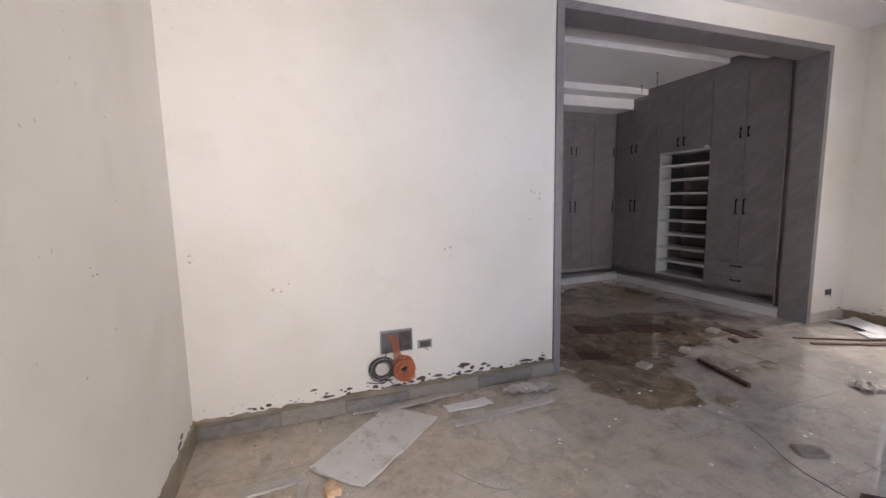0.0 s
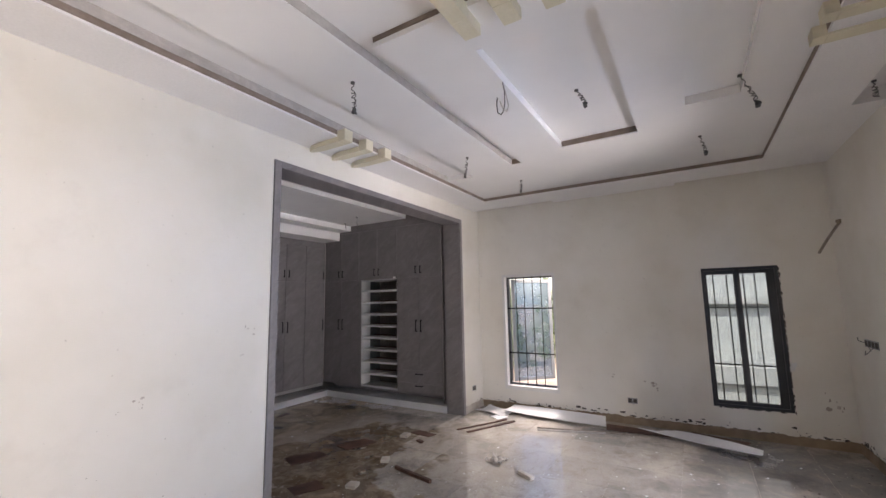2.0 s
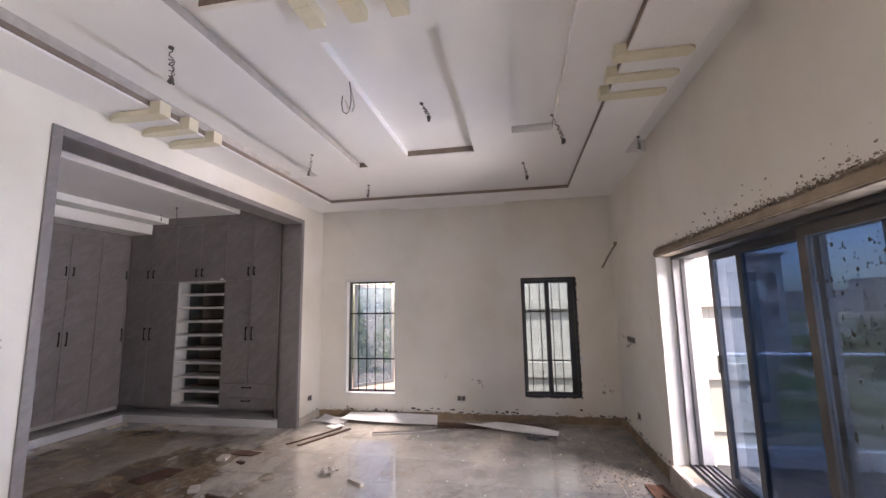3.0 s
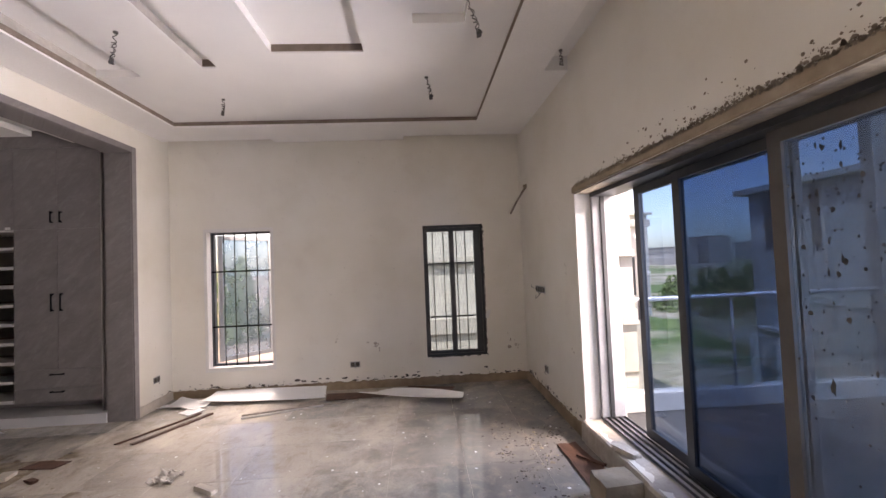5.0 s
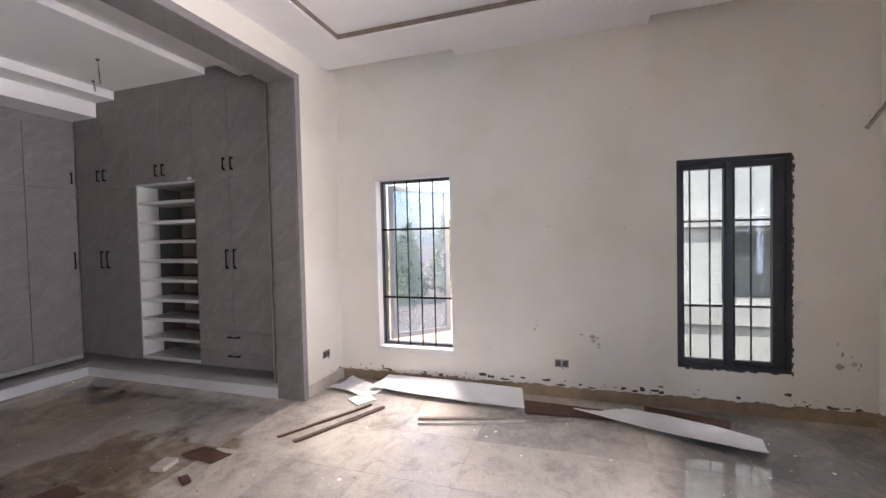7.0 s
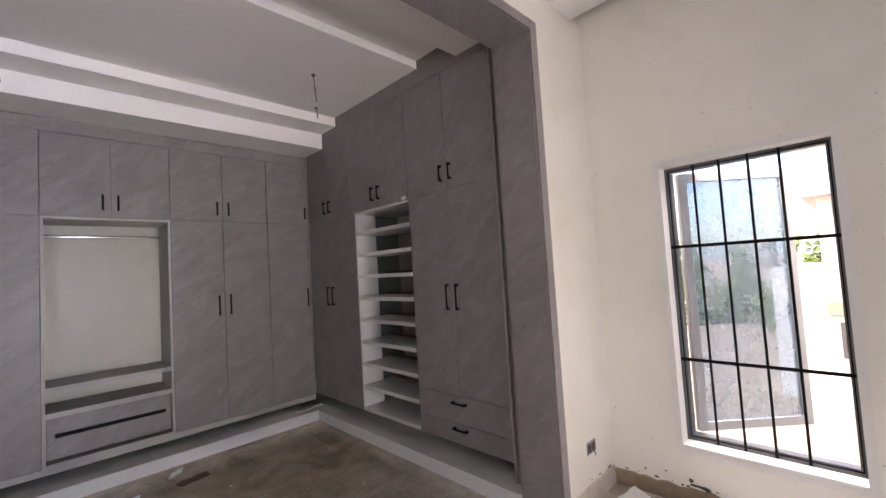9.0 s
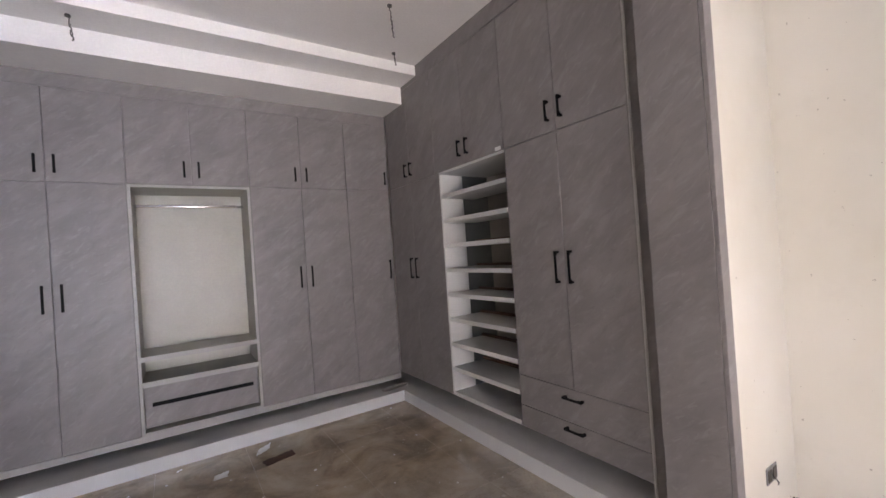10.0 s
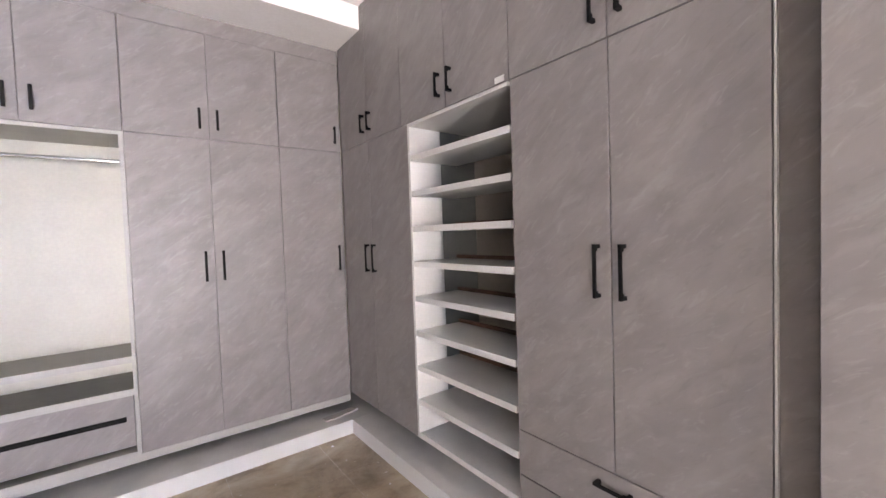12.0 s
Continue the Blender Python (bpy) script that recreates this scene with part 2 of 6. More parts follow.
def glass(name, tint, rough=0.0, dirt=0.0, haze=0.02, grime=(0.62, 0.64, 0.66)):
    m = Mat(name, rough, 0.0, tint)
    t = m.t
    out = t.nodes["Material Output"]
    tr = m.node("ShaderNodeBsdfTransparent", Color=(*[math.sqrt(c) for c in tint], 1))  # two faces
    gl = m.node("ShaderNodeBsdfGlossy", Roughness=0.02)
    lw = m.node("ShaderNodeLayerWeight", Blend=0.5)
    pw = m.t.nodes.new("ShaderNodeMath")
    pw.operation = "POWER"
    pw.inputs[1].default_value = 4.0
    m.link(lw.outputs["Facing"], pw.inputs[0])
    mx = m.node("ShaderNodeMixShader")
    m.link(m.grey(pw.outputs[0], 0, 1, 0.03, 0.6), mx.inputs[0])
    m.link(tr.outputs[0], mx.inputs[1])
    m.link(gl.outputs[0], mx.inputs[2])
    last = mx.outputs[0]
    if dirt:
        df = m.node("ShaderNodeBsdfDiffuse", Color=(*grime, 1))
        n = m.noise(3.0, 8, 0.7)
        m2 = m.node("ShaderNodeMixShader")
        m.link(m.grey(n, 0.35, 0.75, haze, dirt), m2.inputs[0])
        m.link(last, m2.inputs[1])
        m.link(df.outputs[0], m2.inputs[2])
        last = m2.outputs[0]
    m.link(last, out.inputs["Surface"])
    return m.m


M_WALL = wall_paint()
M_CEIL = ceiling_paint()
M_CEIL_MATT = speckled("ceiling_matt", (0.84, 0.83, 0.82), (0.89, 0.88, 0.87), 1.5, 0.5, 0.05)
M_LAM = laminate()
M_FLOOR = floor_tile()
M_WHITE = speckled("white_melamine", (0.56, 0.56, 0.555), (0.62, 0.62, 0.615), 2.0, 0.35, 0.02)
M_BACK = speckled("cream_back_panel", (0.405, 0.395, 0.345), (0.46, 0.45, 0.395), 2.0, 0.4, 0.03)
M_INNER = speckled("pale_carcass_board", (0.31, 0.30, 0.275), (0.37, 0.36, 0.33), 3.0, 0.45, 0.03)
M_BLACK = speckled("black_metal", (0.004, 0.004, 0.004), (0.008, 0.008, 0.008), 6.0, 0.5, 0.02, spec=0.1)
M_BRONZE = speckled("bronze_aluminium", (0.018, 0.021, 0.026), (0.036, 0.038, 0.043), 4.0, 0.4, 0.03)
M_ALU = speckled("grey_aluminium", (0.30, 0.31, 0.33), (0.42, 0.43, 0.45), 4.0, 0.4, 0.03)
M_REVEAL = speckled("white_reveal", (0.74, 0.73, 0.71), (0.82, 0.81, 0.79), 3.0, 0.5, 0.06)
M_CEMENT = speckled("bare_cement", (0.22, 0.18, 0.13), (0.38, 0.325, 0.25), 5.0, 0.85, 0.5, fine=40, depth=0.01)
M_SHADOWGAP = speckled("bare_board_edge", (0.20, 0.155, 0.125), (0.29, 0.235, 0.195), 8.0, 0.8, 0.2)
M_FOAM = speckled("cream_board", (0.70, 0.65, 0.49), (0.76, 0.71, 0.56), 6.0, 0.7, 0.2)
M_BROWN = speckled("brown_board", (0.055, 0.024, 0.015), (0.125, 0.058, 0.034), 7.0, 0.7, 0.3)
M_CHROME = Mat("chrome", 0.12, 1.0, (0.75, 0.75, 0.76)).m
M_GLASS = glass("clear_glass", (0.86, 0.91, 0.90))
M_TINT = glass("tinted_glass", (0.25, 0.345, 0.50), dirt=0.03)
M_TINT2 = glass("dark_tinted_glass", (0.095, 0.145, 0.22), dirt=0.006)
M_DIRTY = glass("dirty_glass", (0.40, 0.48, 0.57), dirt=0.14, haze=0.02)
M_BLUEGLASS = glass("blue_glass", (0.36, 0.46, 0.59), dirt=0.42, haze=0.24, grime=(0.44, 0.52, 0.56))
M_DUSTPANE = glass("dusty_pane", (0.34, 0.42, 0.44), dirt=0.14)
M_EDGE = speckled("pale_edge_band", (0.36, 0.352, 0.34), (0.42, 0.41, 0.395), 3.0, 0.4, 0.02)
M_BOARD = speckled("white_board", (0.72, 0.72, 0.715), (0.82, 0.82, 0.81), 3.0, 0.6, 0.12)
def dirty_board():
    m = Mat("dirty_white_board", 0.6)
    c = m.ramp(m.noise(3.0, 5), [(0.3, (0.60, 0.585, 0.56)), (0.7, (0.72, 0.71, 0.69))])
    c = m.mix(m.grey(m.noise(5.0, 7, 0.7), 0.52, 0.64, 0.0, 0.7), c, (0.42, 0.37, 0.31))
    c = m.mix(m.grey(m.noise(26, 5, 0.65), 0.62, 0.68, 0.0, 0.7), c, (0.22, 0.18, 0.14))
    m.base(c)
    m.bump(m.noise(18, 4), 0.15, 0.004)
    return m.m
M_BOARD2 = dirty_board()
M_LUMP = speckled("orange_tan_lump", (0.52, 0.27, 0.13), (0.74, 0.60, 0.45), 22.0, 0.7, 0.2)
def skirting_tile():
    m = Mat("skirting_tile", 0.4)
    info = m.node("ShaderNodeObjectInfo")
    tone = m.ramp(info.outputs["Random"], [(0.2, (0.17, 0.165, 0.16)), (0.55, (0.235, 0.22, 0.195)), (0.9, (0.30, 0.275, 0.24))])
    c = m.mix(m.grey(m.noise(9.0, 7, 0.65, m.coords((1, 1, 2), (0, 35, 0)), 1.0), 0.40, 0.62, 0.0, 0.4), tone, (0.37, 0.345, 0.31))
    c = m.mix(m.grey(m.noise(14.0, 7, 0.7), 0.52, 0.62, 0.0, 0.6), c, (0.24, 0.20, 0.16))
    m.base(c)
    m.bump(m.noise(40, 4), 0.2, 0.003)
    return m.m
M_SKIRT = skirting_tile()
M_BACKDARK = speckled("dim_back_board", (0.20, 0.18, 0.16), (0.27, 0.245, 0.22), 3.0, 0.7, 0.1)
M_REAR = speckled("shaded_rear_board", (0.075, 0.082, 0.08), (0.115, 0.122, 0.118), 4.0, 0.6, 0.1)
M_RENDER = speckled("shaded_grey_render", (0.13, 0.132, 0.135), (0.19, 0.19, 0.19), 1.5, 0.85, 0.3, fine=20)
M_ALUDARK = speckled("dull_grey_aluminium", (0.13, 0.14, 0.155), (0.21, 0.22, 0.24), 4.0, 0.4, 0.03)
M_ALUWHITE = speckled("pale_grey_aluminium", (0.40, 0.41, 0.42), (0.50, 0.51, 0.52), 3.0, 0.4, 0.02)
M_FAR = speckled("hazy_far_plaster", (0.30, 0.28, 0.255), (0.40, 0.375, 0.34), 0.2, 0.9, 0.1, fine=2)
M_LINTEL = speckled("tan_cement", (0.27, 0.21, 0.145), (0.40, 0.325, 0.24), 4.0, 0.85, 0.4, fine=30, depth=0.008)
M_FRINGE = speckled("dark_cement_splash", (0.17, 0.135, 0.10), (0.33, 0.275, 0.21), 14.0, 0.9, 0.4, fine=60)
M_STILE = speckled("brown_grey_aluminium", (0.065, 0.058, 0.052), (0.11, 0.10, 0.09), 4.0, 0.4, 0.03)
M_RAWSTRIP = speckled("brown_raw_strip", (0.20, 0.145, 0.09), (0.34, 0.26, 0.175), 5.0, 0.85, 0.5, fine=40, depth=0.01)
M_CONCRETE = speckled("raw_concrete", (0.36, 0.35, 0.33), (0.50, 0.48, 0.45), 0.8, 0.85, 0.4, fine=20)
M_PLASTER = speckled("pale_plaster", (0.66, 0.63, 0.57), (0.76, 0.73, 0.68), 0.6, 0.85, 0.2, fine=20)
M_SCUFF = speckled("wall_scuff", (0.46, 0.41, 0.36), (0.60, 0.55, 0.49), 18.0, 0.8, 0.1)
M_SCUFF2 = speckled("dark_scuff", (0.20, 0.17, 0.145), (0.33, 0.29, 0.25), 25.0, 0.8, 0.1)
M_SILL = speckled("pale_mortar", (0.42, 0.37, 0.31), (0.58, 0.53, 0.46), 6.0, 0.85, 0.5, fine=40, depth=0.01)
M_TILECUT = speckled("tile_offcut", (0.42, 0.38, 0.32), (0.56, 0.52, 0.455), 9.0, 0.45, 0.1)
M_CHIP = speckled("dark_paint_chip", (0.045, 0.04, 0.035), (0.13, 0.115, 0.10), 30.0, 0.85, 0.3)
M_COPPER = speckled("orange_cable", (0.52, 0.17, 0.085), (0.62, 0.22, 0.11), 20.0, 0.45, 0.1)
M_CABLE = speckled("grey_cable", (0.05, 0.05, 0.05), (0.12, 0.115, 0.11), 20.0, 0.5, 0.1)
M_STEEL = speckled("galvanised_box", (0.30, 0.30, 0.31), (0.45, 0.45, 0.46), 12.0, 0.5, 0.1, metal=0.6)
M_MUD = speckled("dried_mud", (0.035, 0.03, 0.026), (0.10, 0.085, 0.07), 30.0, 0.9, 0.3)
M_SCUFF3 = speckled("faint_scuff", (0.36, 0.31, 0.265), (0.50, 0.445, 0.39), 25.0, 0.8, 0.1)
M_SLAT = speckled("weathered_slat", (0.40, 0.37, 0.34), (0.54, 0.51, 0.48), 9.0, 0.7, 0.3)
M_PLASTIC = speckled("crumpled_plastic", (0.34, 0.31, 0.27), (0.58, 0.55, 0.50), 15.0, 0.3, 0.2)
M_LEAF = speckled("foliage", (0.06, 0.11, 0.02), (0.16, 0.22, 0.045), 0.6, 0.7, 0.1, fine=3)
M_DARKOPEN = speckled("dark_opening", (0.06, 0.06, 0.062), (0.11, 0.11, 0.11), 1.0, 0.5, 0.1)
M_HILL = speckled("far_hill", (0.20, 0.25, 0.22), (0.32, 0.35, 0.30), 0.01, 0.95, 0.1, fine=0.1)

def plinth_paint():
    m = Mat("plinth_paint", 0.45)
    g = m.node("ShaderNodeNewGeometry")
    sep = m.node("ShaderNodeSeparateXYZ")
    m.link(g.outputs["Normal"], sep.inputs[0])
    c = m.ramp(m.noise(2.0, 3), [(0.3, (0.58, 0.59, 0.60)), (0.7, (0.65, 0.66, 0.67))])
    dust = m.ramp(m.noise(4.0, 6, 0.6), [(0.3, (0.54, 0.54, 0.535)), (0.7, (0.66, 0.655, 0.645))])
    m.base(m.mix(m.grey(sep.outputs[2], 0.5, 0.9), c, dust))
    return m.m
M_PLINTH = plinth_paint()

def wet_slab():
    m = Mat("wet_concrete", 0.5)
    puddle = m.noise(1.1, 5, 0.55, None, 0.5)
    # wet concrete, darkened further for the shade over the terrace
    c = m.ramp(m.noise(2.0, 6, 0.65), [(0.3, (0.035, 0.036, 0.037)), (0.7, (0.07, 0.07, 0.068))])
    m.base(m.mix(m.grey(puddle, 0.56, 0.60), c, (0.06, 0.062, 0.065)))
    m.roughness(m.grey(puddle, 0.55, 0.60, 0.65, 0.04))
    m.bump(m.noise(9.0, 6, 0.65), 0.12, 0.01)
    return m.m
M_WET = wet_slab()

def ground_cover():
    m = Mat("grass_and_earth", 0.95)
    c = m.ramp(m.noise(0.5, 6, 0.7), [(0.3, (0.06, 0.11, 0.02)), (0.55, (0.115, 0.175, 0.04)), (0.75, (0.20, 0.23, 0.09))])
    c = m.mix(m.grey(m.noise(0.07, 5, 0.6), 0.46, 0.54), c, (0.46, 0.37, 0.27))
    g = m.node("ShaderNodeNewGeometry")
    sep = m.node("ShaderNodeSeparateXYZ")
    m.link(g.outputs["Position"], sep.inputs[0])
    wob = m.t.nodes.new("ShaderNodeMath")
    wob.operation = "MULTIPLY_ADD"
    m.link(m.noise(0.12, 5, 0.6), wob.inputs[0])
    wob.inputs[1].default_value = 14.0
    m.link(sep.outputs[1], wob.inputs[2])
    earth = m.ramp(m.noise(0.8, 6, 0.65), [(0.3, (0.30, 0.215, 0.15)), (0.7, (0.45, 0.35, 0.26))])
    c = m.mix(m.grey(wob.outputs[0], 1.5, 4.5), c, earth)
    m.base(c)
    m.bump(m.noise(3.0, 6, 0.7), 0.6, 0.1)
    return m.m
M_GRASS = ground_cover()

def block_wall():
    m = Mat("pale_blockwork", 0.85)
    b = m.node("ShaderNodeTexBrick", Scale=1.0, Mortar_Size=0.012, Brick_Width=0.45, Row_Height=0.225)
    v = m.coords((1, 1, 1), (90, 0, 0))
    g = m.node("ShaderNodeNewGeometry")
    sep = m.node("ShaderNodeSeparateXYZ")
    m.link(g.outputs["Position"], sep.inputs[0])
    add = m.t.nodes.new("ShaderNodeMath")
    m.link(sep.outputs[0], add.inputs[0]); m.link(sep.outputs[1], add.inputs[1])
    cm = m.node("ShaderNodeCombineXYZ")
    m.link(add.outputs[0], cm.inputs[0]); m.link(sep.outputs[2], cm.inputs[1])
    m.link(cm.outputs[0], b.inputs["Vector"])
    b.inputs["Color1"].default_value = (0.50, 0.49, 0.465, 1)
    b.inputs["Color2"].default_value = (0.45, 0.44, 0.42, 1)
    b.inputs["Mortar"].default_value = (0.37, 0.36, 0.34, 1)
    m.base(m.mix(m.grey(m.noise(0.7, 6, 0.7), 0.5, 0.7, 0, 0.5), b.outputs["Color"], (0.34, 0.33, 0.31)))
    return m.m
M_BLOCK = block_wall()

# ---- mesh helpers ----
def mesh_object(name, bm, mat, parent=None):
    me = bpy.data.meshes.new(name)
    bm.normal_update()
    bm.to_mesh(me)
    bm.free()
    me.materials.append(mat)
    ob = new(name, me)
    if parent:
        ob.parent = parent
    return ob

def part(name, bm, mat, parent, label=""):
    ob = mesh_object(name, bm, mat, parent)
    return tagged(ob, label) if label else ob

def box(x0, x1, y0, y1, z0, z1, bevel=0.0, bm=None):
    bm = bm or bmesh.new()
    x0, x1 = sorted((x0, x1))
    y0, y1 = sorted((y0, y1))
    z0, z1 = sorted((z0, z1))
    got = bmesh.ops.create_cube(bm, size=1.0)
    for v in got["verts"]:
        v.co = Vector(((x0 + x1) / 2 + v.co.x * (x1 - x0), (y0 + y1) / 2 + v.co.y * (y1 - y0), (z0 + z1) / 2 + v.co.z * (z1 - z0)))
    if bevel:
        edges = {e for v in got["verts"] for e in v.link_edges}
        bmesh.ops.bevel(bm, geom=list(edges), offset=bevel, segments=1, affect="EDGES")
    return bm

def slab(axis, lo, hi, us, vs, solid):
    """A plate between lo and hi on an axis, over a grid of cells of which solid(u, v) says whether they are filled."""
    bm = bmesh.new()
    us, vs = sorted(set(us)), sorted(set(vs))
    fill = [[solid((us[i] + us[i + 1]) / 2, (vs[j] + vs[j + 1]) / 2) for j in range(len(vs) - 1)] for i in range(len(us) - 1)]
    cache = {}

    def vert(a, u, v):
        key = (a, u, v)
        if key not in cache:
            co = {"x": (a, u, v), "y": (u, a, v), "z": (u, v, a)}[axis]
            cache[key] = bm.verts.new(co)
        return cache[key]

    def at(i, j):
        return 0 <= i < len(us) - 1 and 0 <= j < len(vs) - 1 and fill[i][j]

    for i in range(len(us) - 1):
        for j in range(len(vs) - 1):
            if not fill[i][j]:
                continue
            u0, u1, v0, v1 = us[i], us[i + 1], vs[j], vs[j + 1]
            bm.faces.new([vert(lo, *p) for p in ((u0, v0), (u0, v1), (u1, v1), (u1, v0))])
            bm.faces.new([vert(hi, *p) for p in ((u0, v0), (u1, v0), (u1, v1), (u0, v1))])
            for di, dj, a, b in ((-1, 0, (u0, v0), (u0, v1)), (1, 0, (u1, v0), (u1, v1)), (0, -1, (u0, v0), (u1, v0)), (0, 1, (u0, v1), (u1, v1))):
                if not at(i + di, j + dj):
                    bm.faces.new([vert(lo, *a), vert(lo, *b), vert(hi, *b), vert(hi, *a)])
    bmesh.ops.recalc_face_normals(bm, faces=bm.faces)
    return bm

def setting(name, bm, mat, label, category="wall"):
    return tagged(mesh_object(name, bm, mat), label, category, kind="structure")

def thing(name, label, category, group="", at=(0, 0, 0)):
    ob = new(name)
    ob.location = at
    ob.empty_display_size = 0.1
    return tagged(ob, label, category, group)

def inside(u, v, holes):
    return any(a < u < b and c < v < d for a, b, c, d in holes)

# ---- the room ----
W, E, S, N = -0.19, 6.705, -1.0, 3.634
NB = 3.895                    # back face of the wall with the wide opening
CW, CE, CN = 2.0, 6.67, 7.38  # dressing room
OPEN_W, OPEN_E, OPEN_H = 2.613, 5.99, 3.005
TOP = 3.75
WIN1, WIN2 = (2.342, 3.192), (-0.455, 0.35)
WZ1, WZ2 = (0.348, 2.148), (0.358, 2.116)   # sills and heads of the windows
# west end of the door opening is unseen, set wide for more light
SD_W, SD_E, SD_Z0, SD_Z1 = 1.0, 4.79, 0.17, 2.185
THS = 0.38                    # thickness of the south wall
TH = 0.23

LIN = 0.018                   # lining board
holes = [(OPEN_W - LIN, OPEN_E + LIN, 0, OPEN_H + LIN)]
setting("wall_north", slab("y", N, NB, [W - TH, OPEN_W - LIN, OPEN_E + LIN, E + TH], [0, OPEN_H + LIN, TOP], lambda u, v: not inside(u, v, holes)), M_WALL, "cream painted wall with scuffs and a wide opening")
holes_e = [(*WIN1, *WZ1), (*WIN2, *WZ2)]
setting("wall_east", slab("x", E, E + TH, [S - THS, *WIN1, *WIN2, N], [0, *WZ1, *WZ2, TOP], lambda u, v: not inside(u, v, holes_e)), M_WALL, "cream painted wall with two tall windows")
holes_s = [(SD_W, SD_E, SD_Z0, SD_Z1)]
setting("wall_south", slab("y", S - THS, S, [W - TH, SD_W, SD_E, E], [0, SD_Z0, SD_Z1, TOP], lambda u, v: not inside(u, v, holes_s)), M_WALL, "cream painted wall with a wide sliding door")
setting("wall_west", box(W - TH, W, S, N, 0, TOP), M_WALL, "cream painted wall with dirty marks")
setting("wall_dressing_north", box(CW - TH, CE + TH, CN, CN + TH, 0, TOP), M_WALL, "plain wall behind the wardrobes")
setting("wall_dressing_east", box(CE, CE + TH, NB, CN, 0, TOP), M_WALL, "plain wall behind the wardrobes")
# unseen side, made dark cement so less light bounces onto the wardrobes
setting("wall_dressing_west", box(CW - TH, CW, NB, CN, 0, TOP), M_CEMENT, "unseen dressing room wall, dark cement to bounce less light")

# floor
setting("floor", box(W - TH, E + TH, S - THS, CN + TH, -0.2, -0.002), M_SILL, "pale dusty screed under the tiles", "floor")

# ceiling of the room: border, inner field with recesses, cover
HB, HI, HR = 3.30, 3.36, 3.43
RIM_W, RIM_E, RIM_S, RIM_N = 0.45, 6.06, -0.35, 3.186
PAN_W = 2.105                 # west edge of the lower ceiling panel
pockets = [(E - 0.135, E, 2.264, N), (E - 0.135, E, S, 0.559), (1.0, 4.77, S, S + 0.22)]
setting("ceiling", slab("z", HB, HI, [W, RIM_W, RIM_E, E - 0.135, E, 1.0, 4.77], [S, S + 0.22, RIM_S, 0.559, 2.264, RIM_N, N],
        lambda u, v: not inside(u, v, pockets) and not inside(u, v, [(RIM_W, RIM_E, RIM_S, RIM_N)])), M_CEIL_MATT, "white dropped ceiling border with curtain pockets", "ceiling")
recesses = [(2.49, 4.53, 0.797, 1.54), (PAN_W, 4.76, 2.075, 2.20), (2.135, 4.13, 0.01, 0.39), (RIM_W, 4.915, 2.80, 3.182), (0.9, PAN_W, 0.62, 2.20)]
setting("ceiling_field", slab("z", HI, HR, [W, E, RIM_W, 0.9, PAN_W, 2.49, 4.53, 2.135, 4.76, 4.13, 4.915, E - 0.135, 1.0, 4.77], [S, S + 0.22, N, 0.797, 1.54, 2.075, 2.20, 0.01, 0.39, 0.62, 2.80, 3.182, 0.559, 2.264],
        lambda u, v: not inside(u, v, recesses) and not inside(u, v, pockets)), M_CEIL, "glossy white ceiling with recessed panels and slots", "ceiling")
setting("ceiling_cover", box(W, E, S, N, HR, HR + 0.1), M_CEIL, "white ceiling above the recesses", "ceiling")
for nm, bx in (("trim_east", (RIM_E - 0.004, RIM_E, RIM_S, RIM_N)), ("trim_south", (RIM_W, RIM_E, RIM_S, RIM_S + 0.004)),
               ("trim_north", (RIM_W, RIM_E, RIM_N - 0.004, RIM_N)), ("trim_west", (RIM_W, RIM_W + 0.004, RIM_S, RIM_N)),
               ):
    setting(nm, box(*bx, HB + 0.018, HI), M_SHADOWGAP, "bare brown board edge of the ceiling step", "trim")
# grey strip over the slot's lit side, its shade put into the colour
setting("trim_slot", box(0.904, 4.758, 2.196, 2.2, HI + 0.006, HR), M_SLAT, "grey strip that puts shade on the side of the ceiling slot", "trim")
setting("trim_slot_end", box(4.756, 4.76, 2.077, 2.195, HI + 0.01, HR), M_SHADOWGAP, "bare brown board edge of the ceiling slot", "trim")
# grey strip puts shade over the brightly lit side of the recess
setting("trim_recess_north", box(RIM_W + 0.004, 4.913, 3.178, 3.182, HI, HR), M_SLAT, "grey strip that puts shade on the side of the ceiling recess", "trim")
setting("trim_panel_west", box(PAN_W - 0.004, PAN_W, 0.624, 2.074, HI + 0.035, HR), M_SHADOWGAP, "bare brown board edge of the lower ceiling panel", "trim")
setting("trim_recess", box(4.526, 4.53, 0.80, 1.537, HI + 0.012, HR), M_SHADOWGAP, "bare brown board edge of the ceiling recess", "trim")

# dressing room ceiling, stepped
def closet_ceiling():
    prof = [(NB, 3.154), (4.315, 3.154), (4.315, 3.30), (4.755, 3.30), (4.755, 3.235), (6.085, 3.235), (6.085, 3.14), (6.385, 3.14), (6.385, 2.975), (CN, 2.975)]
    bm = bmesh.new()
    rows = []
    for x in (CW, CE):
        rows.append([bm.verts.new((x, y, z)) for y, z in prof] + [bm.verts.new((x, CN, 3.5)), bm.verts.new((x, NB, 3.5))])
    n = len(rows[0])
    for i in range(n):
        bm.faces.new([rows[0][i], rows[0][(i + 1) % n], rows[1][(i + 1) % n], rows[1][i]])
    bm.faces.new(rows[0])
    bm.faces.new(rows[1][::-1])
    bmesh.ops.recalc_face_normals(bm, faces=bm.faces)
    return bm
setting("ceiling_dressing", closet_ceiling(), M_CEIL_MATT, "white stepped ceiling of the dressing room", "ceiling")

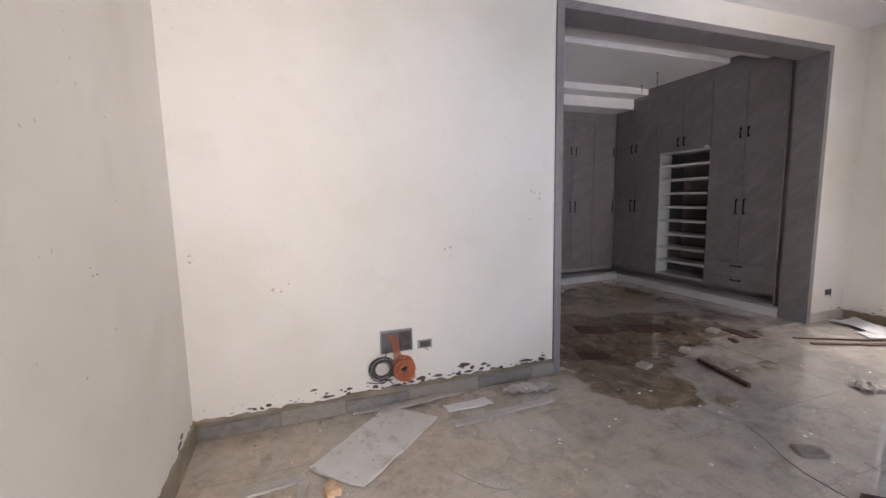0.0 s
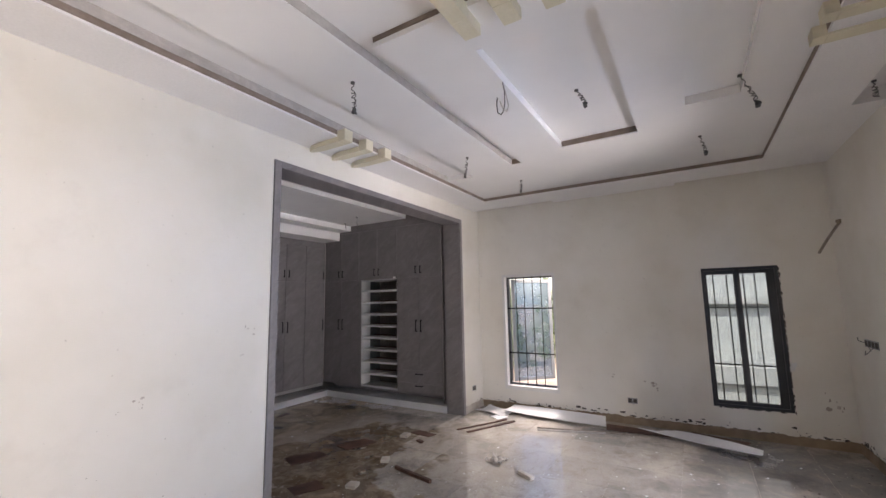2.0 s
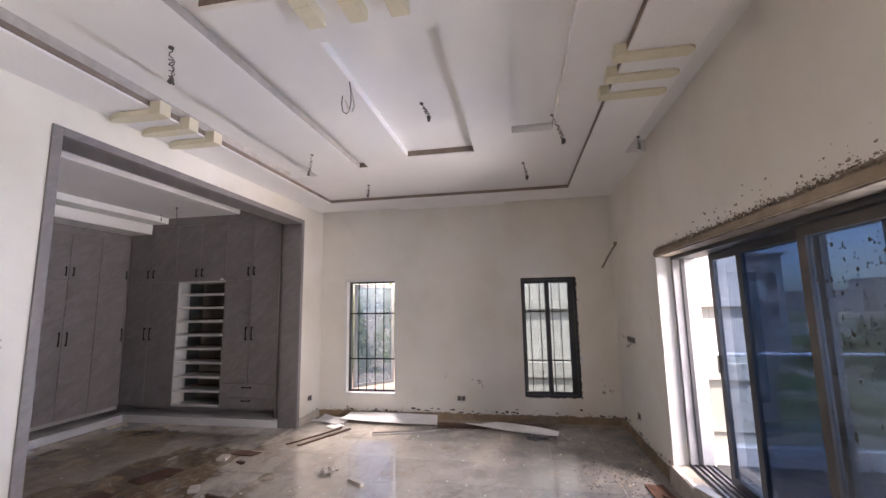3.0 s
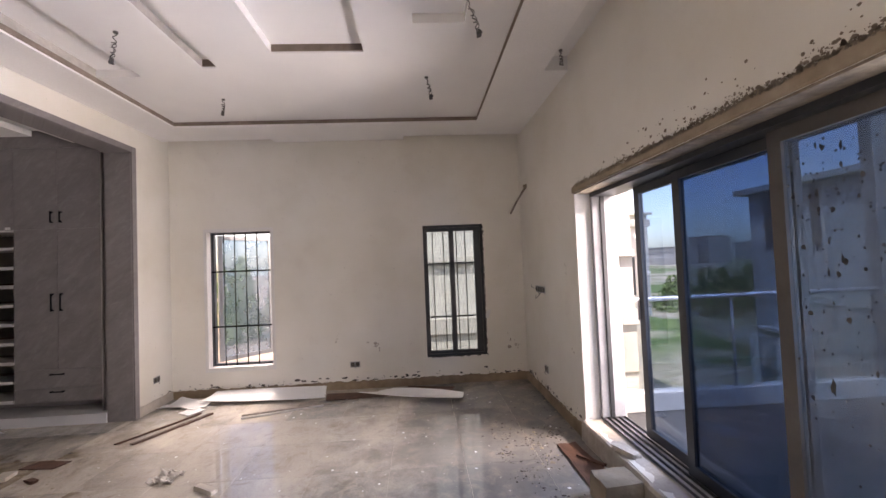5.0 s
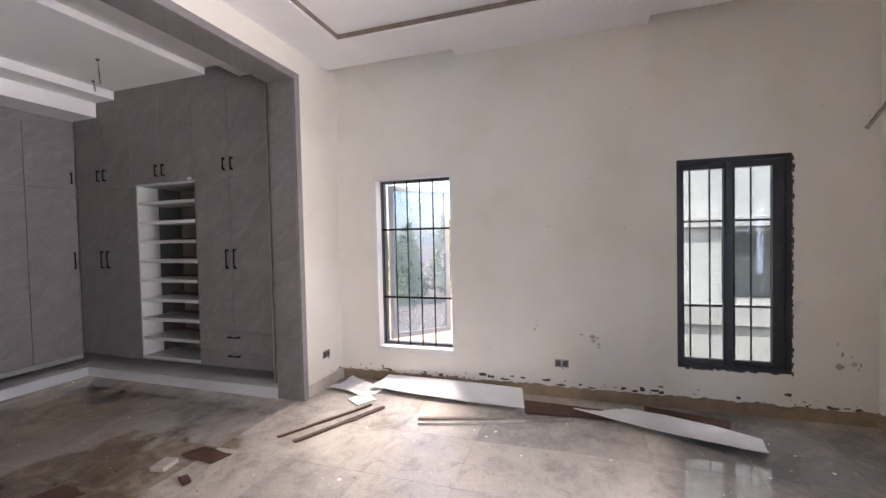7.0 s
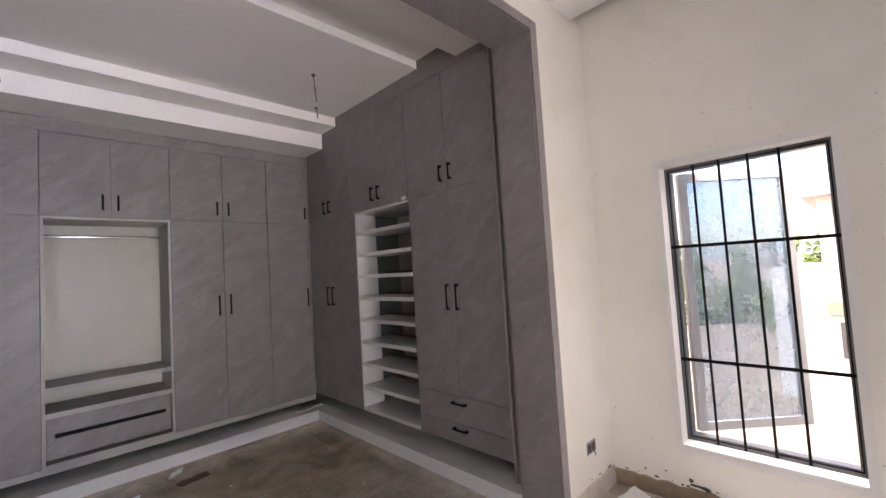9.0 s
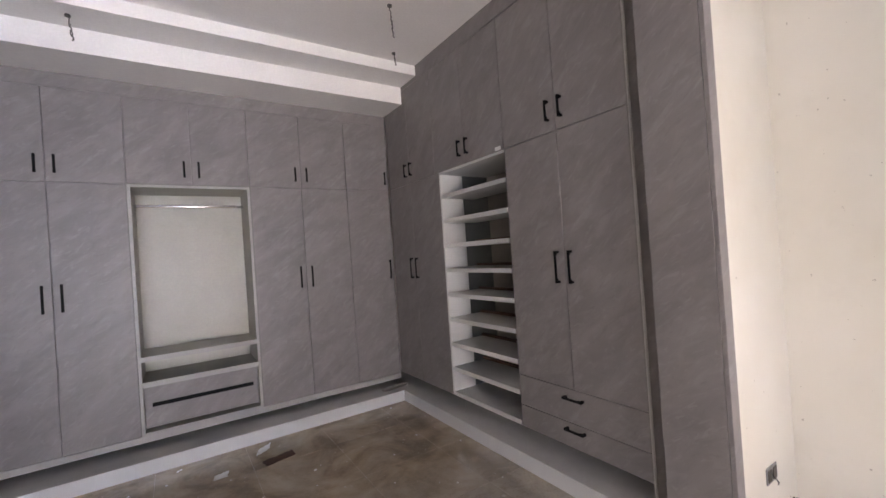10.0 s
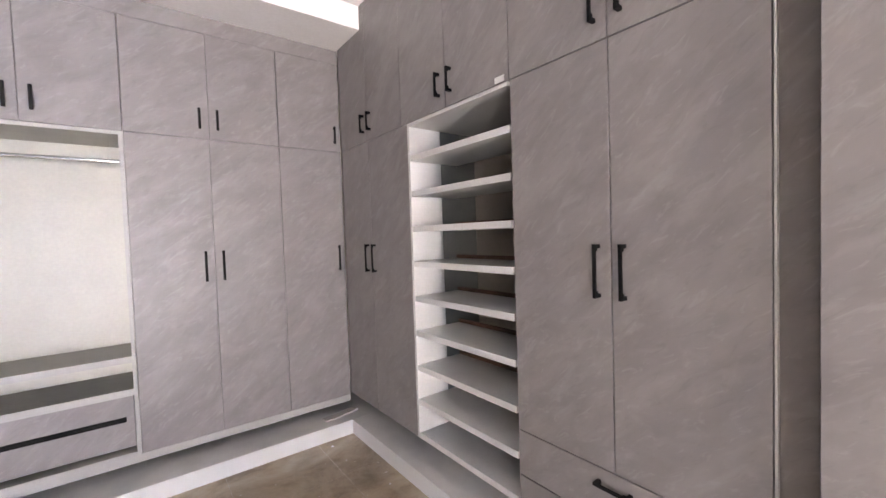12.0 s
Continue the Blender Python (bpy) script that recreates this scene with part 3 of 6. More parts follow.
# lining of the wide opening
def opening_lining():
    root = thing("opening_frame", "grey laminate lining and trim round the wide opening", "door frame")
    tagged(root, kind="structure")
    a, b, h = 2.544, 6.06, 3.07
    part("jamb", box(OPEN_W - 0.016, OPEN_W, N + 0.001, NB + 0.02, 0, OPEN_H, 0.001), M_LAM, root)
    part("jamb", box(OPEN_E, OPEN_E + 0.016, N + 0.001, NB + 0.02, 0, OPEN_H, 0.001), M_LAM, root)
    part("head", box(OPEN_W - 0.016, OPEN_E + 0.016, N + 0.001, NB + 0.02, OPEN_H, OPEN_H + 0.016, 0.001), M_LAM, root)
    part("trim", box(a, OPEN_W, N - 0.02, N - 0.001, 0, h, 0.002), M_LAM, root)
    part("trim", box(OPEN_E, b, N - 0.02, N - 0.001, 0, h, 0.002), M_LAM, root)
    part("trim", box(OPEN_W, OPEN_E, N - 0.02, N - 0.001, OPEN_H, h, 0.002), M_LAM, root)
opening_lining()

# ---- dressing room wardrobes ----
NF, EF = 6.78, 6.065          # door faces
Z0, ZN, ZS, ZT, ZD = 0.235, 0.216, 2.172, 2.968, 2.86   # lower edges east and north, joint, top, top of the north doors
DT = 0.018

def strip_handle(parent, u, z0, z1, face):
    """A flat black bar on a north door."""
    bm = box(u - 0.008, u + 0.008, face - 0.022, face - 0.014, z0, z1, 0.002)
    for z in (z0 + 0.015, z1 - 0.015):
        box(u - 0.006, u + 0.006, face - 0.0145, face, z - 0.007, z + 0.007, 0, bm)
    return part("handle", bm, M_BLACK, parent, "black metal bar handle")

def pull_handle(parent, at, along, length):
    """A black bow pull on an east face: two feet and a raised grip; along is its direction, y or z."""
    bm = bmesh.new()
    out = Vector((-1, 0, 0))
    d = Vector((0, 1, 0)) if along == "y" else Vector((0, 0, 1))
    s = d.cross(out)

    def bar(a, b, w, t):
        ax = (b - a).normalized()
        side = s if abs(ax.dot(s)) < 0.9 else d
        other = ax.cross(side).normalized()
        vs = [bm.verts.new(p + side * i * w + other * j * t) for p in (a, b) for i, j in ((-1, -1), (1, -1), (1, 1), (-1, 1))]
        for q in ((0, 1, 2, 3), (7, 6, 5, 4), (0, 4, 5, 1), (1, 5, 6, 2), (2, 6, 7, 3), (3, 7, 4, 0)):
            bm.faces.new([vs[k] for k in q])

    c, h = Vector(at), length / 2
    bar(c - d * h + out * 0.030, c + d * h + out * 0.030, 0.006, 0.004)
    for k in (-1, 1):
        f = c + d * k * (h - 0.008)
        bar(f, f + out * 0.031, 0.007, 0.007)
        g = c + d * k * (h - 0.014)
        bar(g - d * 0.012 + out * 0.0255, g + d * 0.012 + out * 0.0255, 0.0085, 0.0045)
    bmesh.ops.recalc_face_normals(bm, faces=bm.faces)
    return part("handle", bm, M_BLACK, parent, "black metal pull handle")

def north_unit(name, label, edges, z0, z1, hz, hside):
    """A closed unit on the north wall; edges are its door joints."""
    root = thing(name, label, "wardrobe", "wardrobe units")
    part("body", box(edges[0] + 0.001, edges[-1] - 0.001, NF + DT, CN - 0.02, z0, z1, 0.001), M_LAM, root)
    top = min(z1, ZD)
    for a, b, side in zip(edges, edges[1:], hside):
        d = part("door", box(a + 0.0024, b - 0.0024, NF, NF + DT - 0.001, z0 + 0.0024, top - 0.0024, 0.0015), M_LAM, root)
        strip_handle(d, b - 0.052 if side == "r" else a + 0.052, *hz, NF)
    return root

def east_unit(name, label, edges, z0, z1, hz, door_z0):
    """A closed unit with a pair of doors on the east wall."""
    root = thing(name, label, "wardrobe", "wardrobe units")
    part("body", box(EF + DT, CE - 0.02, edges[0] + 0.001, edges[-1] - 0.001, z0, z1, 0.001), M_LAM, root)
    for a, b, u in ((edges[0], edges[1], edges[1] - 0.05), (edges[1], edges[2], edges[1] + 0.05)):
        d = part("door", box(EF, EF + DT - 0.001, a + 0.0024, b - 0.0024, door_z0 + 0.0024, z1 - 0.0024, 0.0015), M_LAM, root)
        pull_handle(d, (EF, u, (hz[0] + hz[1]) / 2), "z", hz[1] - hz[0])
    return root

LO_H, UP_H = (1.237, 1.437), (2.235, 2.37)
X0, X1, X2, X3, X4 = 2.905, 3.82, 4.69, 5.585, EF - 0.002
TALL = "tall grey marbled laminate wardrobe unit with closed doors"
HIGH = "grey marbled laminate upper cabinet with closed doors below the ceiling"
north_unit("wardrobe", TALL, (X0, 3.366, X1), ZN, ZS, LO_H, "rl")
north_unit("wardrobe", TALL, (X2, 5.137, X3), ZN, ZS, LO_H, "rl")
north_unit("wardrobe", "narrow grey marbled laminate wardrobe unit with one door", (X3, X4), ZN, ZS, LO_H, "r")
north_unit("upper_cabinet", HIGH, (X0, 3.366, X1), ZS, ZT, UP_H, "rl")
north_unit("upper_cabinet", HIGH, (X1, 4.258, X2), ZS, ZT, UP_H, "rl")
north_unit("upper_cabinet", HIGH, (X2, 5.142, X3), ZS, ZT, UP_H, "rl")
north_unit("upper_cabinet", "narrow grey marbled laminate upper cabinet with one door", (X3, X4), ZS, ZT, UP_H, "r")
north_unit("upper_cabinet", HIGH, (CW + 0.005, 2.455, X0), ZS, ZT, UP_H, "rl")

def cylinder(a, b, r, seg=12, bm=None):
    """A closed rod from a to b."""
    bm = bm or bmesh.new()
    a, b = Vector(a), Vector(b)
    m = Matrix.Translation((a + b) / 2) @ (b - a).to_track_quat("Z", "Y").to_matrix().to_4x4()
    bmesh.ops.create_cone(bm, cap_ends=True, segments=seg, radius1=r, radius2=r, depth=(b - a).length, matrix=m)
    return bm

def hanging_unit():
    x0, x1, y1, t = X1, X2, CN - 0.02, 0.022
    root = thing("open_wardrobe", "open grey wardrobe niche with hanging rail, shelves and a drawer", "wardrobe", "wardrobe units")
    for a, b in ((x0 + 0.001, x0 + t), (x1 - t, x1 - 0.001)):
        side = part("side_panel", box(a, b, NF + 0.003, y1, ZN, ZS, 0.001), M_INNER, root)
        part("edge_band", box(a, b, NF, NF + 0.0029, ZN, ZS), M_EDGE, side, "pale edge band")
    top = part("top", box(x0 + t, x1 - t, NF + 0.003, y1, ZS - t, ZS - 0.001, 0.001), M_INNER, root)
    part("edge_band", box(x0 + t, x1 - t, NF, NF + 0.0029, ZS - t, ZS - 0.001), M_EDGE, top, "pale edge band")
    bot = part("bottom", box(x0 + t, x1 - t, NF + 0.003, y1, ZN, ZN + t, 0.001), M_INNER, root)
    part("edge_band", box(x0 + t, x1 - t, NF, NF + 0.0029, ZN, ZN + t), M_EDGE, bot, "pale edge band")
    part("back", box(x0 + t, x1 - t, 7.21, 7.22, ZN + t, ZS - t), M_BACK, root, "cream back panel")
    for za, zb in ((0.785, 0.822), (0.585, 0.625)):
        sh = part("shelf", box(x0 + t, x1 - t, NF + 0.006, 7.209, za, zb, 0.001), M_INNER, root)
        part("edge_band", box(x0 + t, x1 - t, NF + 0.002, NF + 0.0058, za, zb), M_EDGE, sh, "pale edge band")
    d = part("drawer", box(x0 + t + 0.003, x1 - t - 0.003, NF + 0.045, NF + 0.34, ZN + t + 0.02, 0.583, 0.002), M_LAM, root)
    part("handle_strip", box(x0 + 0.075, x1 - 0.065, NF + 0.036, NF + 0.0445, 0.420, 0.450, 0.002), M_BLACK, d, "long black handle strip")
    part("rail", cylinder((x0 + t, NF + 0.30, 2.036), (x1 - t, NF + 0.30, 2.036), 0.013, 16), M_CHROME, root, "chrome hanging rail")
hanging_unit()

def shelf_rack(label, along, u0, u1, face, back, n, tall, lip):
    """An open rack of white shelves. along: the direction of its width, x or y."""
    root = thing("shoe_rack", label, "shoe rack", "wardrobe units")
    t = 0.02

    def b(ua, ub, da, db, za, zb, bev=0.001):
        return box(ua, ub, da, db, za, zb, bev) if along == "x" else box(da, db, ua, ub, za, zb, bev)

    side, deep = face + 0.235, face + 0.345
    part("side_panel", b(u0 + 0.001, u0 + 0.012, face + (0.016 if lip else 0), side, Z0, ZS), M_WHITE, root)
    part("side_panel", b(u1 - t, u1 - 0.001, face, side, Z0, ZS), M_WHITE, root)
    # dark rear boards: the rack's inner shade put into their colour
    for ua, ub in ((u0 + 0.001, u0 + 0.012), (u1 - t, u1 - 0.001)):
        part("rear_side", b(ua, ub, side + 0.001, back, Z0, ZS, 0), M_REAR, root, "rear side board with the inner shade of the rack in its colour")
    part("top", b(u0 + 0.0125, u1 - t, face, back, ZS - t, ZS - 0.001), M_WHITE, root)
    part("back", b(u0 + t, u1 - t, back - 0.06, back - 0.048, Z0, ZS - t, 0), M_BACKDARK, root, "dim grey brown back board")
    z = Z0 + 0.033
    for k in range(n):
        sh = part("shelf", b(u0 + 0.0125, u1 - t, face + 0.004, deep + 0.02, z - 0.034, z), M_WHITE, root)
        if k and lip:
            part("stop", b(u0 + t, u1 - t, deep - 0.005, deep + 0.015, z, z + 0.022), M_BROWN, sh, "brown stop strip at the back")
        z += tall
    return root

Y0, Y1, Y2, Y3 = 4.022, 4.957, 5.803, NF - 0.002
shelf_rack("open white shoe rack with nine dusty shelves", "y", Y1, Y2, EF, CE - 0.02, 9, 0.2138, True)
shelf_rack("open white shelf unit beside the wardrobes", "x", CW + 0.005, X0, NF, CN - 0.02, 7, 0.275, False)
corner = east_unit("wardrobe", "tall grey marbled laminate corner wardrobe with closed doors", (Y2, 6.315, Y3), Z0, ZS, (1.245, 1.443), Z0)
er = east_unit("wardrobe", "tall grey marbled laminate wardrobe with doors above two drawers", (Y0, 4.488, Y1), Z0, ZS, (1.245, 1.443), 0.597)
for za, zb, zh in ((0.388, 0.597, 0.543), (Z0, 0.388, 0.35)):
    d = part("drawer", box(EF, EF + DT - 0.001, Y0 + 0.0024, Y1 - 0.0024, za + 0.0024, zb - 0.0024, 0.0015), M_LAM, er)
    pull_handle(d, (EF, 4.49, zh), "y", 0.14)
for edges in ((Y0, 4.49, 4.96), (4.96, 5.42, 5.87), (5.87, 6.325, Y3)):
    east_unit("upper_cabinet", HIGH, edges, ZS, 3.10, (2.24, 2.368), ZS)

setting("trim_filler_north", box(CW + 0.005, EF - 0.003, NF + 0.0005, NF + DT - 0.001, ZD, ZT), M_LAM, "grey laminate filler strip above the north cabinets", "trim")
setting("trim_filler", box(EF + 0.001, CE, Y0, NF - 0.001, 3.102, 3.30), M_LAM, "grey laminate filler strip above the cabinets", "trim")
setting("trim_filler_end", box(EF + 0.02, CE, NB + 0.021, Y0 - 0.003, 0.0, 3.154), M_LAM, "grey laminate end panel beside the opening", "trim")
setting("trim_filler_edge", box(EF - 0.001, EF + 0.019, Y0 - 0.008, Y0 - 0.002, 0.1, 3.10), M_EDGE, "pale edge of the last wardrobe", "trim")
tag = thing("paper_tag", "small white paper tag stuck above the shoe rack", "tag")
part("sheet", box(EF - 0.004, EF - 0.001, 4.985, 5.045, ZS + 0.006, ZS + 0.034, 0.001), M_BOARD, tag)

# plinth below the units
PLY, PLX, PLZ = 6.57, 5.975, 0.105
setting("trim_plinth_north", slab("z", 0, PLZ, [CW, PLX, CE], [PLY, CN - 0.03], lambda u, v: True), M_PLINTH, "white painted plinth step with a dusty top", "trim")
setting("trim_plinth_east", box(PLX, CE, NB + 0.022, PLY - 0.001, 0, PLZ), M_PLINTH, "white painted plinth step with a dusty top", "trim")
setting("trim_kick_north", box(CW, EF - 0.003, NF + 0.006, NF + 0.03, 0.166, ZN - 0.002), M_EDGE, "pale kick board below the wardrobes", "trim")
setting("trim_kick_back", box(CW, EF - 0.003, NF + 0.34, NF + 0.36, PLZ + 0.001, ZN - 0.002), M_LAM, "set back board below the wardrobes", "trim")
setting("trim_kick_east", box(EF + 0.30, EF + 0.32, Y0, NF, PLZ + 0.001, Z0 - 0.002), M_LAM, "set back kick board below the wardrobes", "trim")

# ---- windows ----
def frame_plate(axis, lo, hi, a, b, z0, z1, w):
    return slab(axis, lo, hi, [a, a + w, b - w, b], [z0, z0 + w, z1 - w, z1], lambda u, v: not (a + w < u < b - w and z0 + w < v < z1 - w))

def window_bars(root, y0, y1, ys, zs, x, wz):
    for y in ys:
        part("bar", cylinder((x, y, wz[0] + 0.002), (x, y, wz[1] - 0.002), 0.0075, 8), M_BLACK, root)
    for z in zs:
        part("cross_bar", box(x - 0.016, x - 0.0078, y0, y1, z - 0.010, z + 0.010, 0.001), M_BLACK, root)

def open_window():
    y0, y1 = WIN1
    root = tagged(thing("window_1", "tall window with grey frame, casement swung open and black bars", "window"), kind="structure")
    part("reveal", frame_plate("x", E - 0.004, E + 0.10, y0, y1, WZ1[0], WZ1[1], 0.018), M_REVEAL, root, "white plastered reveal")
    part("plaster_band", frame_plate("x", E - 0.006, E - 0.0045, y0 - 0.022, y1 + 0.022, WZ1[0] - 0.035, WZ1[1] + 0.02, 0.03), M_REVEAL, root, "white plaster band round the opening")
    part("window_frame", frame_plate("x", E + 0.13, E + 0.19, y0, y1, WZ1[0], WZ1[1], 0.045), M_ALUDARK, root)
    part("gasket", frame_plate("x", E + 0.124, E + 0.1295, y0 + 0.030, y1 - 0.030, WZ1[0] + 0.030, WZ1[1] - 0.030, 0.006), M_BLACK, root, "black rubber gasket")
    window_bars(root, y0, y1, [2.58, 2.725, 2.87, 3.01], [0.88, 1.608], E + 0.115, WZ1)
    # casement hinged at the north jamb, swung outwards
    hinge = Vector((E + 0.20, y1 - 0.06, 0))
    turn = Matrix.Translation(hinge) @ Matrix.Rotation(radians(46), 4, "Z")
    w, z0, z1 = y1 - y0 - 0.1, WZ1[0] + 0.05, WZ1[1] - 0.05
    sash = part("casement", frame_plate("x", -0.02, 0.02, -w, 0, z0, z1, 0.055), M_ALUWHITE, root, "open white aluminium casement")
    sash.matrix_local = turn
    pane = part("pane", box(-0.003, 0.003, -w + 0.055, -0.055, z0 + 0.055, z1 - 0.055), M_BLUEGLASS, sash, "blue tinted pane")
    pane.visible_shadow = False
    bm = box(0.02, 0.05, -w + 0.02, -w + 0.04, 1.05, 1.2, 0.004)
    part("window_handle", bm, M_BLACK, sash)

def closed_window():
    y0, y1 = WIN2
    root = tagged(thing("window_2", "tall black framed casement window with bars and dusty panes", "window"), kind="structure")
    part("window_frame", frame_plate("x", E - 0.004, E + 0.06, y0, y1, WZ2[0], WZ2[1], 0.035), M_BRONZE, root)
    z0, z1 = WZ2[0] + 0.036, WZ2[1] - 0.036
    part("mullion", box(E - 0.002, E + 0.058, -0.056, -0.006, z0, z1, 0.003), M_BRONZE, root)
    for a, b, lo, hi in ((y0 + 0.036, -0.057, 0.085, 0.008), (-0.005, y1 - 0.036, 0.008, 0.02)):
        c = part("casement", slab("x", E + 0.015, E + 0.055, [a, a + lo, b - hi, b], [z0, z0 + 0.04, z1 - 0.05, z1],
                                   lambda u, v: not (a + lo < u < b - hi and z0 + 0.04 < v < z1 - 0.05)), M_BRONZE, root)
        p = part("pane", box(E + 0.032, E + 0.038, a + lo, b - hi, z0 + 0.04, z1 - 0.05), M_DUSTPANE, c)
        p.visible_shadow = False
    window_bars(root, y0, y1, [-0.23, -0.11, 0.07, 0.22], [0.87, 1.60], E + 0.14, WZ2)
    rag = part("paper_scrap", sheet([(0, 0), (0.05, 0.012), (0.075, 0.11), (0.02, 0.10)], 0.002, 0.01, 3), M_BOARD, root, "torn white paper scrap on the frame")
    rag.matrix_local = pose(E - 0.012, -0.45, 0.84, 90, 0, -90)

def sheet(corners, thick, curl, seed, n=10):
    """An uneven board or sheet over four corners: curled, with ragged edges."""
    rnd = random.Random(seed)
    bm = bmesh.new()
    a, b, c, d = [Vector((*p[:2], p[2] if len(p) > 2 else 0.0)) for p in corners]
    m = max(3, n // 2)
    top, low = [], []
    for i in range(n + 1):
        s = i / n
        r1, r2 = [], []
        for j in range(m + 1):
            t = j / m
            p = a.lerp(b, s).lerp(d.lerp(c, s), t)
            lift = curl * (0.55 * (2 * s - 1) ** 2 + 0.45 * (2 * t - 1) ** 2 * math.sin(3.1 * s + seed))
            jag = Vector((rnd.uniform(-1, 1), rnd.uniform(-1, 1), 0)) * (0.006 if i in (0, n) or j in (0, m) else 0)
            q = p + jag + Vector((0, 0, abs(lift) + rnd.uniform(0, 0.15) * abs(curl) * 0.2))
            r1.append(bm.verts.new(q + Vector((0, 0, thick))))
            r2.append(bm.verts.new(q))
        top.append(r1)
        low.append(r2)
    for i in range(n):
        for j in range(m):
            bm.faces.new((top[i][j], top[i + 1][j], top[i + 1][j + 1], top[i][j + 1]))
            bm.faces.new((low[i][j], low[i][j + 1], low[i + 1][j + 1], low[i + 1][j]))
    for i in range(n):
        for j in (0, m):
            bm.faces.new((top[i][j], low[i][j], low[i + 1][j], top[i + 1][j]))
    for j in range(m):
        for i in (0, n):
            bm.faces.new((top[i][j], top[i][j + 1], low[i][j + 1], low[i][j]))
    bmesh.ops.recalc_face_normals(bm, faces=bm.faces)
    return bm

open_window()
closed_window()

# ---- sliding door ----
def sliding_door():
    root = tagged(thing("door_1", "wide bronze aluminium sliding door with dusty tinted panels, partly open", "sliding door"), kind="structure")
    y0, y1 = S - 0.35, S - 0.14
    z0, z1 = SD_Z0 + 0.03, SD_Z1 - 0.045
    part("frame_head", box(SD_W, SD_E, y0, y1, z1, SD_Z1 - 0.001, 0.002), M_BRONZE, root)
    part("frame_side", box(SD_E - 0.05, SD_E - 0.001, y0, y1, z0, z1, 0.002), M_ALU, root)
    part("frame_side", box(SD_W + 0.001, SD_W + 0.05, y0, y1, z0, z1, 0.002), M_ALU, root)
    base = part("track", box(SD_W, SD_E, y0, y1, SD_Z0 + 0.001, z0 - 0.018, 0.002), M_ALU, root)
    for y in (S - 0.145, S - 0.195, S - 0.245, S - 0.295, S - 0.345):
        part("track_rib", box(SD_W, SD_E, y - 0.004, y + 0.004, z0 - 0.018, z0, 0.001), M_BRONZE, base)
    part("jamb_rib", box(SD_E - 0.066, SD_E - 0.051, S - 0.245, S - 0.21, z0, z1, 0.001), M_BRONZE, root, "dark rib of the side frame")
    for x0, x1, y, g in ((2.96, 4.336, S - 0.32, M_TINT), (2.41, 3.77, S - 0.27, M_TINT2), (1.62, 2.98, S - 0.22, M_DIRTY)):
        w = 0.07
        p = part("panel", slab("y", y - 0.018, y + 0.018, [x0, x0 + w, x1 - w, x1], [z0, z0 + 0.075, z1 - 0.06, z1],
                               lambda u, v: not (x0 + w < u < x1 - w and z0 + 0.075 < v < z1 - 0.06)), M_STILE if g is M_DIRTY else M_BRONZE, root)
        part("pane", box(x0 + w, x1 - w, y - 0.003, y + 0.003, z0 + 0.075, z1 - 0.06), g, p)
        if g is M_DIRTY:
            rnd = random.Random(77)
            mud = bmesh.new()
            for i in range(620):
                u = x0 + w + (x1 - x0 - 2 * w) * rnd.betavariate(1.3, 1.1)
                v = z0 + 0.1 + (z1 - z0 - 0.2) * rnd.betavariate(2.4, 1.0)
                k = rnd.uniform(0.002, 0.008) * (2.2 if rnd.random() < 0.12 else 1.0)
                long = rnd.uniform(2.0, 4.5) if rnd.random() < 0.08 else rnd.uniform(0.6, 1.4)
                ring = [Vector((u + k * rnd.uniform(0.4, 1) * math.cos(6.283 * i2 / 9), y + 0.0045, v + k * long * rnd.uniform(0.4, 1) * math.sin(6.283 * i2 / 9))) for i2 in range(9)]
                mud.faces.new([mud.verts.new(q2) for q2 in ring])
            tagged(part("mud_spots", mud, M_MUD, p, "dark mud spots on the pane"), kind="stuff")
    part("latch", box(4.325, 4.345, S - 0.302, S - 0.29, 1.10, 1.25, 0.003), M_REVEAL, root, "white latch")
sliding_door()
setting("trim_reveal", box(SD_E - 0.012, SD_E - 0.001, S - 0.139, S - 0.002, SD_Z0, SD_Z1 - 0.013), M_REVEAL, "white plastered jamb reveal", "trim")
# bare cement in a darker tone, to offset lamp light from below
setting("trim_soffit", box(SD_W, SD_E, S - 0.139, S - 0.002, SD_Z1 - 0.012, SD_Z1 - 0.001), M_FRINGE, "bare cement soffit above the sliding door", "trim")

# ---- outside ----
setting("ground", box(-400, 600, -500, 400, -3.5, -3.3), M_GRASS, "grass and bare earth around the house", "ground")

